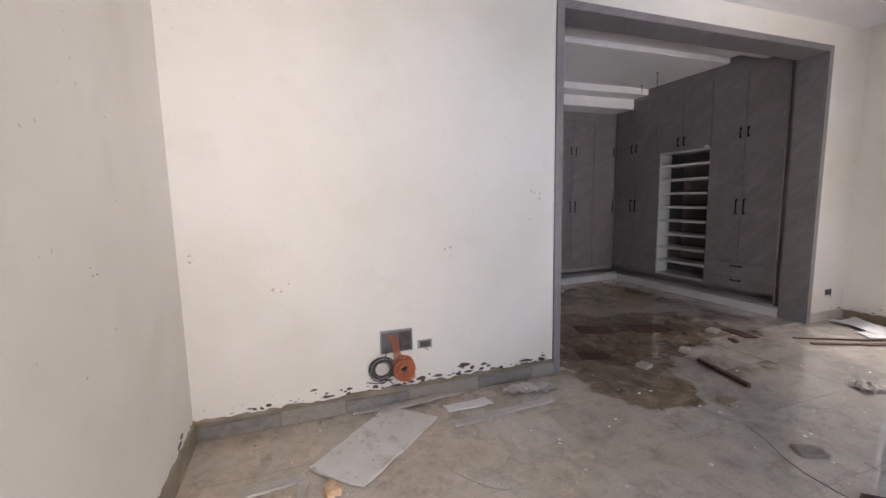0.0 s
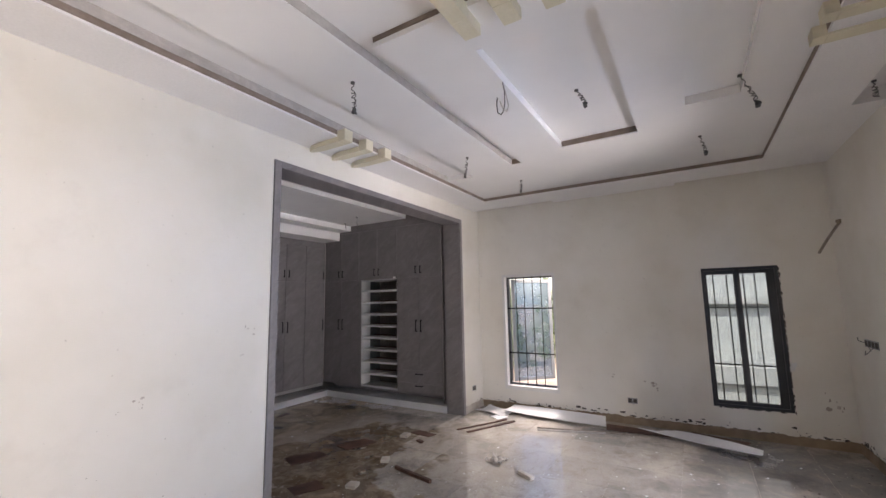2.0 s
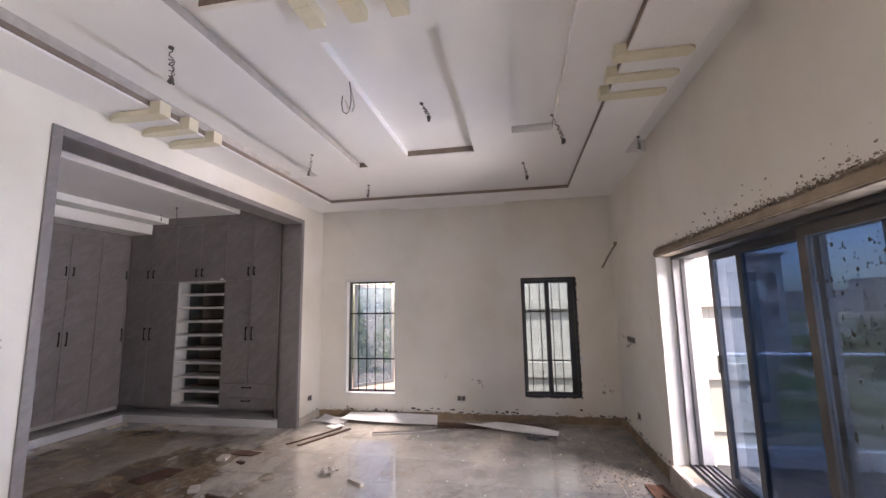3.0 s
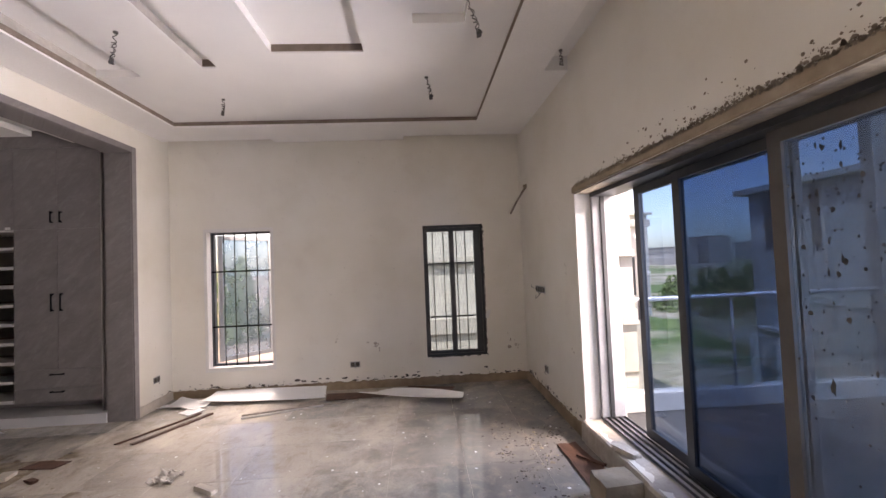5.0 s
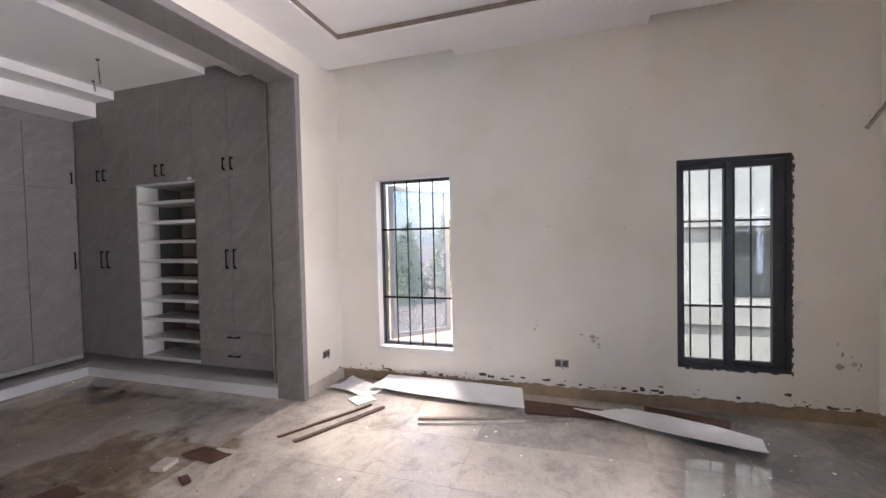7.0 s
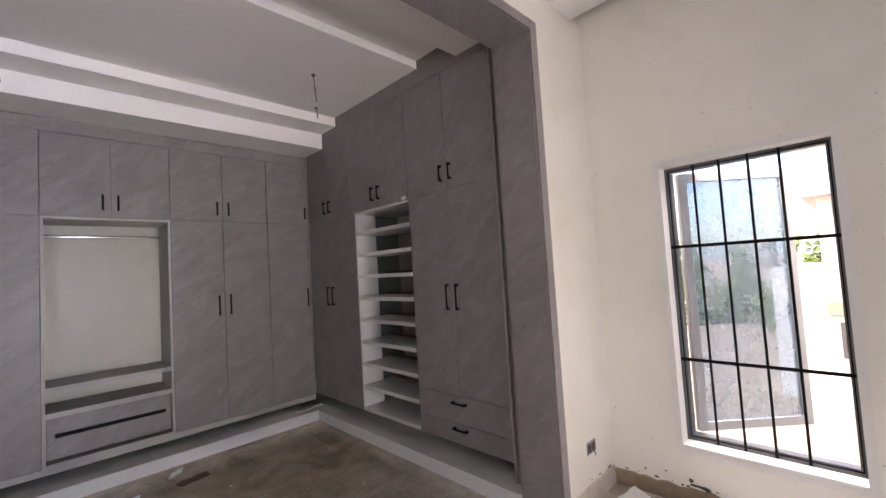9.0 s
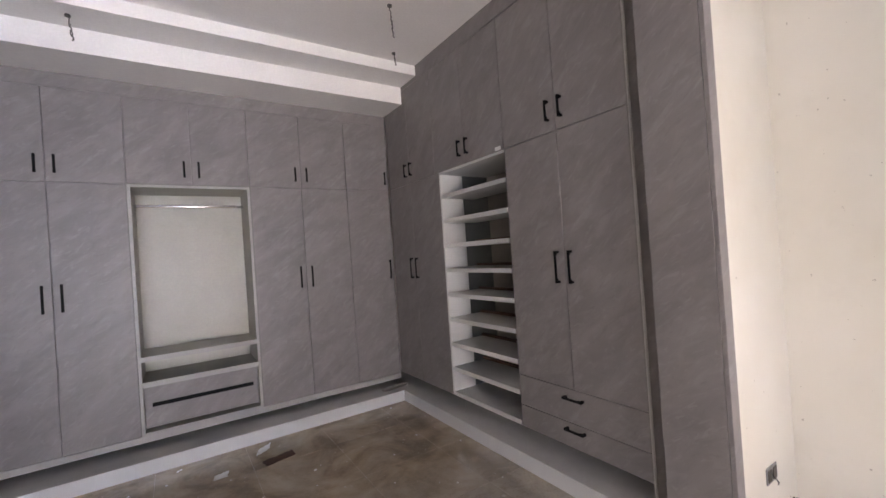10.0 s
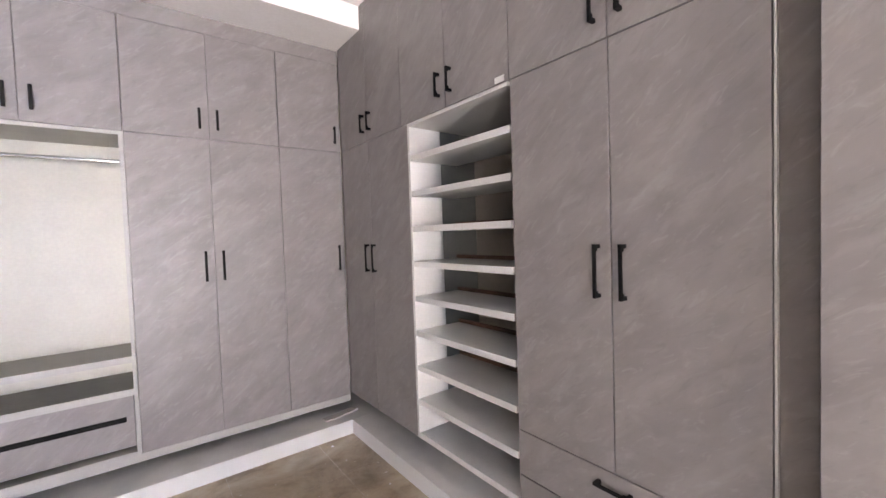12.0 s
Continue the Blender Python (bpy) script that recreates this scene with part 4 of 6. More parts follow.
def balcony():
    root = tagged(thing("balcony", "wet grey terrace with kerb, glass railing and a grey column outside the sliding door", "balcony"), kind="structure")
    x0, x1, y0, y1 = -1.0, 5.29, -8.0, S - THS - 0.002
    # wet slab and kerb, darkened further in place of the terrace's shade
    part("slab", box(x0, x1, y0, y1, -0.25, 0.06, 0.004), M_WET, root, "dark wet concrete slab with puddles")
    part("kerb", box(x1 - 0.14, x1, y0, y1, 0.061, 0.245, 0.006), M_CONCRETE, root)
    part("kerb", box(x0, x1 - 0.141, y0, y0 + 0.14, 0.061, 0.245, 0.006), M_PLASTER, root)
    ry, rx, h = y0 + 0.07, x1 - 0.07, 1.157
    part("handrail", cylinder((x0, ry, h), (rx, ry, h), 0.022, 10), M_STEEL, root)
    part("handrail", cylinder((rx, ry, h), (rx, y1, h), 0.022, 10), M_STEEL, root)
    ends = [y1 - 0.02, -2.75, -4.31, -5.6, -6.8, y0 + 0.1]
    for a, b in zip(ends, ends[1:]):
        g = part("railing_pane", box(rx - 0.005, rx + 0.005, b + 0.03, a - 0.03, 0.25, h - 0.022), M_GLASS, root)
        g.visible_shadow = False
    for y in (-2.75, -5.6, -6.8):
        part("post", cylinder((rx, y, 0.246), (rx, y, h - 0.018), 0.016, 8), M_STEEL, root)
    for x in (0.5, 2.0, 3.5):
        part("post", cylinder((x, ry, 0.246), (x, ry, h - 0.018), 0.016, 8), M_STEEL, root)
    # the sun reaches the column, so its shade is put into the colour
    part("column", box(x1 - 0.139, x1 - 0.001, -4.56, -4.34, 0.246, 3.6, 0.006), M_RENDER, root, "plastered column with its shade put into the grey")
    part("edge_beam", box(x1 - 0.139, x1 - 0.001, y0, y1, 3.601, 3.9, 0.006), M_PLASTER, root, "plastered beam on the column")
balcony()

def chunk(size, seed, mat, name, label, category, at, rz=0.0, group="debris", k=0.10):
    """A broken lump: a jittered, bevelled block resting on what is below."""
    rnd = random.Random(seed)
    sx, sy, sz = size
    bm = box(-sx / 2, sx / 2, -sy / 2, sy / 2, 0, sz)
    bmesh.ops.subdivide_edges(bm, edges=bm.edges[:], cuts=2, use_grid_fill=True)
    for v in bm.verts:
        v.co += Vector((rnd.uniform(-k, k) * sx, rnd.uniform(-k, k) * sy, (rnd.uniform(-k, k) * sz) if v.co.z > 0.001 else 0))
    ob = mesh_object(name, bm, mat)
    ob.matrix_world = pose(*at, 0, 0, rz)
    return tagged(ob, label, category, group)

def house(name, label, x0, x1, y0, y1, top, mat, faces, roof=0.35, dark=M_DARKOPEN):
    """A neighbouring house: walls, roof slab, and windows given as (face, u0, u1, z0, z1)."""
    root = thing(name, label, "house", "neighbouring houses")
    part("wall", box(x0, x1, y0, y1, -3.3, top), mat, root)
    part("roof", box(x0 - roof, x1 + roof, y0 - roof, y1 + roof, top + 0.001, top + 0.22, 0.02), M_CONCRETE, root)
    part("floor_band", box(x0 - 0.06, x1 + 0.06, y0 - 0.06, y1 + 0.06, -0.15, 0.10, 0.01), M_PLASTER, root)
    for face, u0, u1, z0, z1 in faces:
        axis = "x" if face in "we" else "y"
        at = {"w": x0, "e": x1, "s": y0, "n": y1}[face]
        sgn = -1 if face in "ws" else 1
        lo, hi = sorted((at + sgn * 0.001, at + sgn * 0.03))
        win = part("window", frame_plate(axis, lo, hi, u0, u1, z0, z1, 0.05), mat, root)
        lo, hi = sorted((at + sgn * 0.002, at + sgn * 0.012))
        b = box(lo, hi, u0 + 0.05, u1 - 0.05, z0 + 0.05, z1 - 0.05) if axis == "x" else box(u0 + 0.05, u1 - 0.05, lo, hi, z0 + 0.05, z1 - 0.05)
        part("pane", b, dark, win)
    return root

south = house("house", "unfinished pale blockwork house with tall dark window openings", 3.0, 15.75, -21.0, -12.0, 3.65, M_BLOCK,
              [("n", 14.72, 15.16, 1.55, 3.62), ("n", 13.0, 13.42, 1.55, 3.58), ("n", 13.56, 14.38, 1.5, 3.05), ("e", -14.6, -13.4, 1.2, 3.2), ("e", -18.6, -17.0, 1.2, 3.2)])
part("lintel_bar", box(13.72, 14.34, -11.9, -11.87, 2.9, 2.98, 0.004), M_REVEAL, south, "white bar above the middle opening")
def canopy():
    """A wedge shaped canopy over a ground floor door, on two slim legs."""
    x0, x1, y0, y1 = 13.4, 14.6, -11.999, -10.9
    bm = bmesh.new()
    side = [(y0, -0.98), (y1, -0.98), (y1, -1.06), (y0, -1.62)]
    rings = [[bm.verts.new((x, y, z)) for y, z in side] for x in (x0, x1)]
    bm.faces.new(rings[0])
    bm.faces.new(rings[1][::-1])
    for i in range(4):
        k = (i + 1) % 4
        bm.faces.new((rings[0][i], rings[1][i], rings[1][k], rings[0][k]))
    bmesh.ops.recalc_face_normals(bm, faces=bm.faces)
    top = part("canopy", bm, M_CONCRETE, south, "dark wedge shaped concrete canopy")
    for x in (13.5, 14.5):
        part("leg", box(x - 0.09, x + 0.09, y1 + 0.02, y1 + 0.2, -3.3, -1.2, 0.01), M_PLASTER, top)
canopy()

def near_house():
    """The house across the window: a block front with a shaded loggia above a pale parapet."""
    root = thing("house", "pale blockwork house with a shaded loggia, close to the window", "house", "neighbouring houses")
    x0, x1, y0, y1, top = 10.2, 18.0, -4.4, 0.7, 4.4
    hole = (-3.3, -1.0, 0.44, 1.5)
    part("front_wall", slab("x", x0, x0 + 0.25, [y0, y1, hole[0], hole[1]], [-3.3, top, hole[2], hole[3]], lambda u, v: not inside(u, v, [hole])), M_BLOCK, root)
    part("wall", box(x0 + 1.5, x1, y0 + 0.001, y1 - 0.001, -3.3, top), M_BLOCK, root)
    for y in (y0, y1 - 0.2):
        part("side_wall", box(x0 + 0.251, x0 + 1.499, y, y + 0.2, -3.3, top), M_BLOCK, root)
    part("loggia_floor", box(x0 + 0.251, x0 + 1.499, y0 + 0.201, y1 - 0.201, 0.1, 0.3), M_CONCRETE, root)
    part("roof", box(x0 - 0.35, x1 + 0.35, y0 - 0.35, y1 + 0.35, top + 0.001, top + 0.22, 0.02), M_CONCRETE, root)
    part("ledge", box(x0 - 0.14, x0 - 0.001, y0, y1, 1.58, 1.74, 0.01), M_CONCRETE, root, "pale ledge above the loggia")
    part("parapet", box(x0 - 0.16, x0 - 0.001, y0, y1, 0.06, 0.40, 0.01), M_CONCRETE, root, "pale parapet band")
    part("base_band", box(x0 - 0.06, x0 - 0.001, y0, y1, -1.0, 0.05, 0.01), M_CONCRETE, root, "grey rendered band below the parapet")
    for u0, u1, z0, z1 in ((13.6, 14.8, 0.6, 2.2), (15.6, 16.8, 0.6, 2.2)):
        win = part("window", frame_plate("y", y0 - 0.12, y0 - 0.001, u0, u1, z0, z1, 0.06), M_PLASTER, root)
        part("pane", box(u0 + 0.06, u1 - 0.06, y0 - 0.03, y0 - 0.002, z0 + 0.06, z1 - 0.06), M_DARKOPEN, win)
near_house()
house("house", "low pale plastered house beside the blockwork house", 12.6, 19.0, -6.1, -4.85, 2.4, M_PLASTER, [("w", -5.8, -5.2, 0.4, 1.6), ("s", 14.0, 15.0, 0.2, 1.6)], 0.12)
cream = house("house", "cream plastered house beyond bare earth", 21.0, 29.0, -1.5, 3.1, 3.1, M_PLASTER, [("w", 1.9, 2.8, 0.7, 2.0), ("w", 2.2, 2.9, -1.9, -0.7), ("w", 0.6, 1.4, 0.7, 2.0), ("w", 0.4, 1.4, -2.9, -0.9)])
part("brown_band", box(20.9, 20.939, -1.5, 3.1, -0.55, -0.16, 0.01), M_CEMENT, cream, "brown bare cement band")
part("annex", box(21.2, 27.0, 3.101, 4.4, -3.3, 0.9, 0.02), M_PLASTER, cream, "low plastered annex")
house("house", "tall narrow pale building beyond the grass", 38.0, 44.0, -20.9, -18.2, 5.3, M_CONCRETE, [("w", -20.4, -19.6, 2.4, 4.0), ("w", -20.4, -19.6, -0.4, 1.2), ("n", 39.0, 40.4, 2.4, 4.0), ("n", 41.4, 42.8, 2.4, 4.0)])
for k, (x, y, w, d, top) in enumerate(((170, -134, 12, 10, 8.5), (168, -118, 26, 10, 4.4), (210, -119, 9, 8, 4.6), (190, -96, 16, 12, 5.5), (150, 20, 18, 10, 4.6), (210, -190, 14, 10, 6.5))):
    house("house", "far pale house on the horizon", x, x + w, y, y + d, top, M_FAR,
          [("w", y + 1.0 + 2.4 * i, y + 2.4 + 2.4 * i, 1.2, 2.8) for i in range(int((d - 2) / 2.4) + 1)] + [("n", x + 1.0 + 2.6 * i, x + 2.4 + 2.6 * i, 1.2, 2.8) for i in range(int((w - 2) / 2.6))], dark=M_RENDER)

def hedge(name, label, spots, leaf, count, seed):
    """Shrubs as many small bent leaves on uneven clumps."""
    rnd = random.Random(seed)
    vs, fs = [], []
    for cx, cy, r, h in spots:
        for _ in range(count):
            a, u = rnd.uniform(0, 6.283), rnd.random()
            lump = 0.72 + 0.28 * math.sin(3 * a + cx) * math.cos(5 * u + cy)
            rad = r * lump * (1 - 0.75 * u ** 1.6) * math.sqrt(rnd.uniform(0.35, 1))
            p = Vector((cx + rad * math.cos(a), cy + rad * math.sin(a), -3.3 + h * u * (0.8 + 0.25 * math.sin(2 * a + cy))))
            t = Vector((rnd.uniform(-1, 1), rnd.uniform(-1, 1), rnd.uniform(-0.6, 0.9))).normalized()
            s = t.orthogonal().normalized()
            k = leaf * rnd.uniform(0.6, 1.4)
            i = len(vs)
            vs += [p - t * k, p + s * k * 0.5, p + t * k, p - s * k * 0.5]
            fs.append((i, i + 1, i + 2, i + 3))
    me = bpy.data.meshes.new(name)
    me.from_pydata([tuple(v) for v in vs], [], fs)
    me.materials.append(M_LEAF)
    return tagged(new(name, me), label, "shrubs", kind="stuff")

rng = random.Random(5)
hedge("shrubs", "dense green shrubs at the edge of the grass", [(34 + rng.uniform(-4, 5) + 0.35 * i, -16 - 1.5 * i + rng.uniform(-1.5, 1.5), rng.uniform(1.6, 3.0), rng.uniform(1.8, 3.7)) for i in range(22)], 0.17, 900, 3)
hedge("shrubs", "green trees and shrubs beyond the bare earth", [(34 + rng.uniform(-4, 8), 3.5 + 1.7 * i + rng.uniform(-1, 1), rng.uniform(2.0, 3.6), rng.uniform(4.5, 7.2)) for i in range(14)], 0.22, 900, 4)
hedge("shrubs", "low green bushes on the grass", [(20 + rng.uniform(-2, 6), -17 - rng.uniform(0, 6), rng.uniform(0.6, 1.3), rng.uniform(0.6, 1.3)) for i in range(9)], 0.14, 380, 6)

def far_hill():
    bm = bmesh.new()
    rows = []
    for k, (rad, lift) in enumerate(((380, 0.0), (460, 1.0), (560, 0.2))):
        rows.append([bm.verts.new((rad * math.cos(a), rad * math.sin(a), -3.3 + lift * (9 + 7 * noise.noise(Vector((a * 3, 0.3, 0)))))) for a in [radians(-80 + 2 * i) for i in range(91)]])
    for r0, r1 in zip(rows, rows[1:]):
        for i in range(90):
            bm.faces.new((r0[i], r1[i], r1[i + 1], r0[i + 1]))
    return bm
setting("backdrop", far_hill(), M_HILL, "low hazy hills on the horizon", "hill")

# ---- ceiling: cream strips across the border, loose lamp wires ----
def ceiling_strip(axis, u, edge, end, over, top, low, taper):
    """A cream board strip below a ceiling step: from a free end past the edge back to its far end, narrowed over the taper."""
    root = thing("ceiling_strip", "cream board strip crossing the white ceiling border", "ceiling strip", "ceiling strips")
    w, sgn = 0.052, 1 if end < edge else -1

    def prism(plan, z0, z1):
        bm = bmesh.new()
        rings = [[bm.verts.new((u + a, v, z) if axis == "y" else (v, u + a, z)) for a, v in plan] for z in (z0, z1)]
        bm.faces.new(rings[0])
        bm.faces.new(rings[1])
        for i in range(len(plan)):
            k = (i + 1) % len(plan)
            bm.faces.new((rings[0][i], rings[0][k], rings[1][k], rings[1][i]))
        bmesh.ops.recalc_face_normals(bm, faces=bm.faces)
        bmesh.ops.bevel(bm, geom=bm.edges[:], offset=0.0025, segments=1, affect="EDGES")
        return bm
    part("strip", prism([(-w, edge), (w, edge), (w, end + sgn * taper), (0.6 * w, end + sgn * taper * 0.3), (0.2 * w, end), (-0.2 * w, end), (-0.7 * w, end + sgn * taper * 0.35), (-w, end + sgn * taper)], low, top), M_FOAM, root)
    part("block", prism([(-w, edge + sgn * 0.001), (w, edge + sgn * 0.001), (w, edge + sgn * over), (-w, edge + sgn * over)], low, HI - 0.001), M_FOAM, root)
    return root
for u in (2.93, 3.22, 3.51):
    ceiling_strip("y", u, RIM_N, N - 0.03, 0.10, HB - 0.001, HB - 0.05, 0.14)
for u in (2.93, 3.19, 3.44):
    ceiling_strip("y", u, RIM_S, S + 0.24, 0.07, HB - 0.001, HB - 0.018, 0.04)
for u in (0.96, 1.20, 1.45):
    ceiling_strip("x", u, PAN_W, 1.30, 0.17, HI + 0.02, HI - 0.07, 0.04)

def tube(points, r, seg=6):
    """A round cable along points."""
    bm = bmesh.new()
    rings = []
    pts = [Vector(p) for p in points]
    side = None
    for i, p in enumerate(pts):
        d = (pts[min(i + 1, len(pts) - 1)] - pts[max(i - 1, 0)]).normalized()
        if side is None or abs(d.dot(side)) > 0.95:
            side = d.orthogonal().normalized()
        side = (side - d * side.dot(d)).normalized()
        o = d.cross(side)
        rings.append([bm.verts.new(p + (side * math.cos(a) + o * math.sin(a)) * r) for a in [6.2832 * k / seg for k in range(seg)]])
    for r0, r1 in zip(rings, rings[1:]):
        for k in range(seg):
            bm.faces.new((r0[k], r0[(k + 1) % seg], r1[(k + 1) % seg], r1[k]))
    bm.faces.new(rings[0][::-1])
    bm.faces.new(rings[-1])
    return bm

def lamp_wire(at, length, seed, holder=True, drift=(0.0, 0.0), kink=0.018):
    """A loose ceiling wire, kinked, with a twisted end or small lamp holder."""
    rnd = random.Random(seed)
    root = thing("lamp_wire", "loose twisted lamp wire hanging from the ceiling", "wire", "lamp wires", at)
    n = 14
    pts = [(kink * math.sin(i * 1.3 + seed) * (i / n) ** 0.5 + 0.5 * kink * rnd.uniform(-1, 1), kink * math.cos(i * 1.7 + seed) * (i / n) ** 0.5, -length * i / n) for i in range(n + 1)]
    pts = [(x + drift[0] * i / n, y + drift[1] * i / n, z) for i, (x, y, z) in enumerate(pts)]
    part("wire", tube(pts, 0.0038), M_CABLE, root)
    pts = [(0.9 * kink * math.cos(i * 0.9), 0.9 * kink * math.sin(i * 0.9), -length * (0.35 + 0.65 * i / 26)) for i in range(27)]
    pts = [(x + drift[0] * (0.35 + 0.65 * i / 26), y + drift[1] * (0.35 + 0.65 * i / 26), z) for i, (x, y, z) in enumerate(pts)]
    part("wire", tube(pts, 0.003), M_CABLE, root)
    if holder:
        bm = cylinder((drift[0] - 0.012, drift[1], -length - 0.03), (drift[0] + 0.008, drift[1] + 0.006, -length), 0.015, 10)
        cylinder((drift[0] - 0.02, drift[1] - 0.012, -length - 0.01), (drift[0] + 0.026, drift[1] + 0.01, -length - 0.022), 0.009, 8, bm)
        part("lamp_holder", bm, M_CABLE, root, "dark lamp holder")
    part("ceiling_hook", cylinder((0, 0, -0.012), (0, 0, 0), 0.016, 10), M_CABLE, root)
for k, (x, y, z, ln) in enumerate(((2.334, 2.467, HI, 0.20), (4.212, 2.516, HI, 0.20), (5.42, 2.33, HI, 0.13), (3.494, 1.135, HR, 0.10), (3.805, 0.042, HI, 0.20), (4.99, 0.275, HI, 0.16))):
    lamp_wire((x, y, z - 0.001), ln, k, True, ((0.02, 0.0), (0.0, 0.03), (0.01, 0.01), (0.07, -0.05), (0.10, -0.10), (0.05, -0.04))[k])
loop = thing("lamp_wire", "long loose pale wire looping from the ceiling recess", "wire", "lamp wires", (2.94, 1.545, HI))
part("wire", tube([(0.0, 0.0, 0.0), (0.03, 0.0, -0.06), (0.06, 0.01, -0.13), (0.05, 0.02, -0.20), (0.0, 0.02, -0.25), (-0.06, 0.02, -0.26), (-0.10, 0.01, -0.22), (-0.11, 0.0, -0.17)], 0.004), M_CABLE, loop)
part("wire", tube([(0.01, 0.0, 0.0), (0.04, -0.01, -0.09), (0.05, -0.02, -0.17), (0.01, -0.02, -0.23), (-0.05, -0.02, -0.24), (-0.09, -0.01, -0.19)], 0.0035), M_PLASTIC, loop)
for k, (x, y, z, ln) in enumerate(((5.45, 5.35, 3.234, 0.22), (5.78, 5.95, 3.234, 0.10), (3.62, 6.22, 3.139, 0.16))):
    lamp_wire((x, y, z), ln, k + 9, False, (0.02, 0.01), 0.006)

# ---- walls: sockets, cable box, conduit, scuffs ----
def blob(bm, rnd, o, u, v, ru, rv, n=9):
    """An irregular flat patch with thickness on a wall."""
    nrm = u.cross(v)
    ring = [o + u * ru * rnd.uniform(0.45, 1.0) * math.cos(6.283 * i / n) + v * rv * rnd.uniform(0.45, 1.0) * math.sin(6.283 * i / n) for i in range(n)]
    f = [bm.verts.new(p + nrm * 0.0016) for p in ring]
    b = [bm.verts.new(p + nrm * 0.0002) for p in ring]
    bm.faces.new(f)
    for i in range(n):
        bm.faces.new((b[i], b[(i + 1) % n], f[(i + 1) % n], f[i]))

AXES = {"n": (Vector((1, 0, 0)), Vector((0, 0, 1)), lambda u, z: Vector((u, N, z))), "e": (Vector((0, 1, 0)), Vector((0, 0, 1)), lambda u, z: Vector((E, u, z))),
        "s": (Vector((-1, 0, 0)), Vector((0, 0, 1)), lambda u, z: Vector((u, S, z))), "w": (Vector((0, -1, 0)), Vector((0, 0, 1)), lambda u, z: Vector((W, u, z)))}

def wall_frame(side):
    """Axes along the wall and up, whose product points into the room, and its place function."""
    u, v, at = AXES[side]
    inward = {"n": Vector((0, -1, 0)), "e": Vector((-1, 0, 0)), "s": Vector((0, 1, 0)), "w": Vector((1, 0, 0))}[side]
    return (u if u.cross(v).dot(inward) > 0 else -u), v, at

def wall_socket(side, u, z, w, h, holes, label="empty grey wall socket box with wires"):
    du, dv, at = wall_frame(side)
    nrm = du.cross(dv)
    root = thing("wall_socket", label, "socket", "wall sockets")
    o = at(u, z)
    def plate(c, a, b, d0, d1):
        bm = bmesh.new()
        vs = [bm.verts.new(c + du * i * a + dv * j * b + nrm * d) for d in (d0, d1) for i, j in ((-1, -1), (1, -1), (1, 1), (-1, 1))]
        for q in ((0, 1, 2, 3), (7, 6, 5, 4), (0, 4, 5, 1), (1, 5, 6, 2), (2, 6, 7, 3), (3, 7, 4, 0)):
            bm.faces.new([vs[k] for k in q])
        bmesh.ops.recalc_face_normals(bm, faces=bm.faces)
        return bm
    part("back_box", plate(o, w / 2, h / 2, 0.001, 0.006), M_STEEL, root)
    for k in range(holes):
        c = o + du * w * ((k + 0.5) / holes - 0.5)
        # dark plate stands in for the shade inside each opening
        part("opening", plate(c, w / holes * 0.36, h * 0.36, 0.0065, 0.009), M_CHIP, root, "dark plate for the shade in the opening")
    part("wire", tube([o + nrm * 0.008, o + nrm * 0.03 - dv * h * 0.4, o + nrm * 0.02 - dv * h * 0.7 + du * 0.02], 0.003), M_CABLE, root)
    return root
wall_socket("e", 1.306, 0.317, 0.125, 0.075, 2)
wall_socket("n", 6.387, 0.338, 0.115, 0.075, 2)
wall_socket("s", 5.85, 0.344, 0.115, 0.08, 2)
wall_socket("n", 1.387, 0.426, 0.115, 0.065, 1)
four = wall_socket("s", 5.95, 1.25, 0.36, 0.075, 4, "row of four empty socket boxes with loose wires")
part("wire", tube([(6.1, S + 0.008, 1.25), (6.15, S + 0.05, 1.27), (6.19, S + 0.04, 1.30)], 0.003), M_CABLE, four)
part("wire", tube([(5.9, S + 0.008, 1.22), (5.93, S + 0.05, 1.16), (6.0, S + 0.05, 1.14), (6.04, S + 0.03, 1.18)], 0.003), M_CABLE, four)

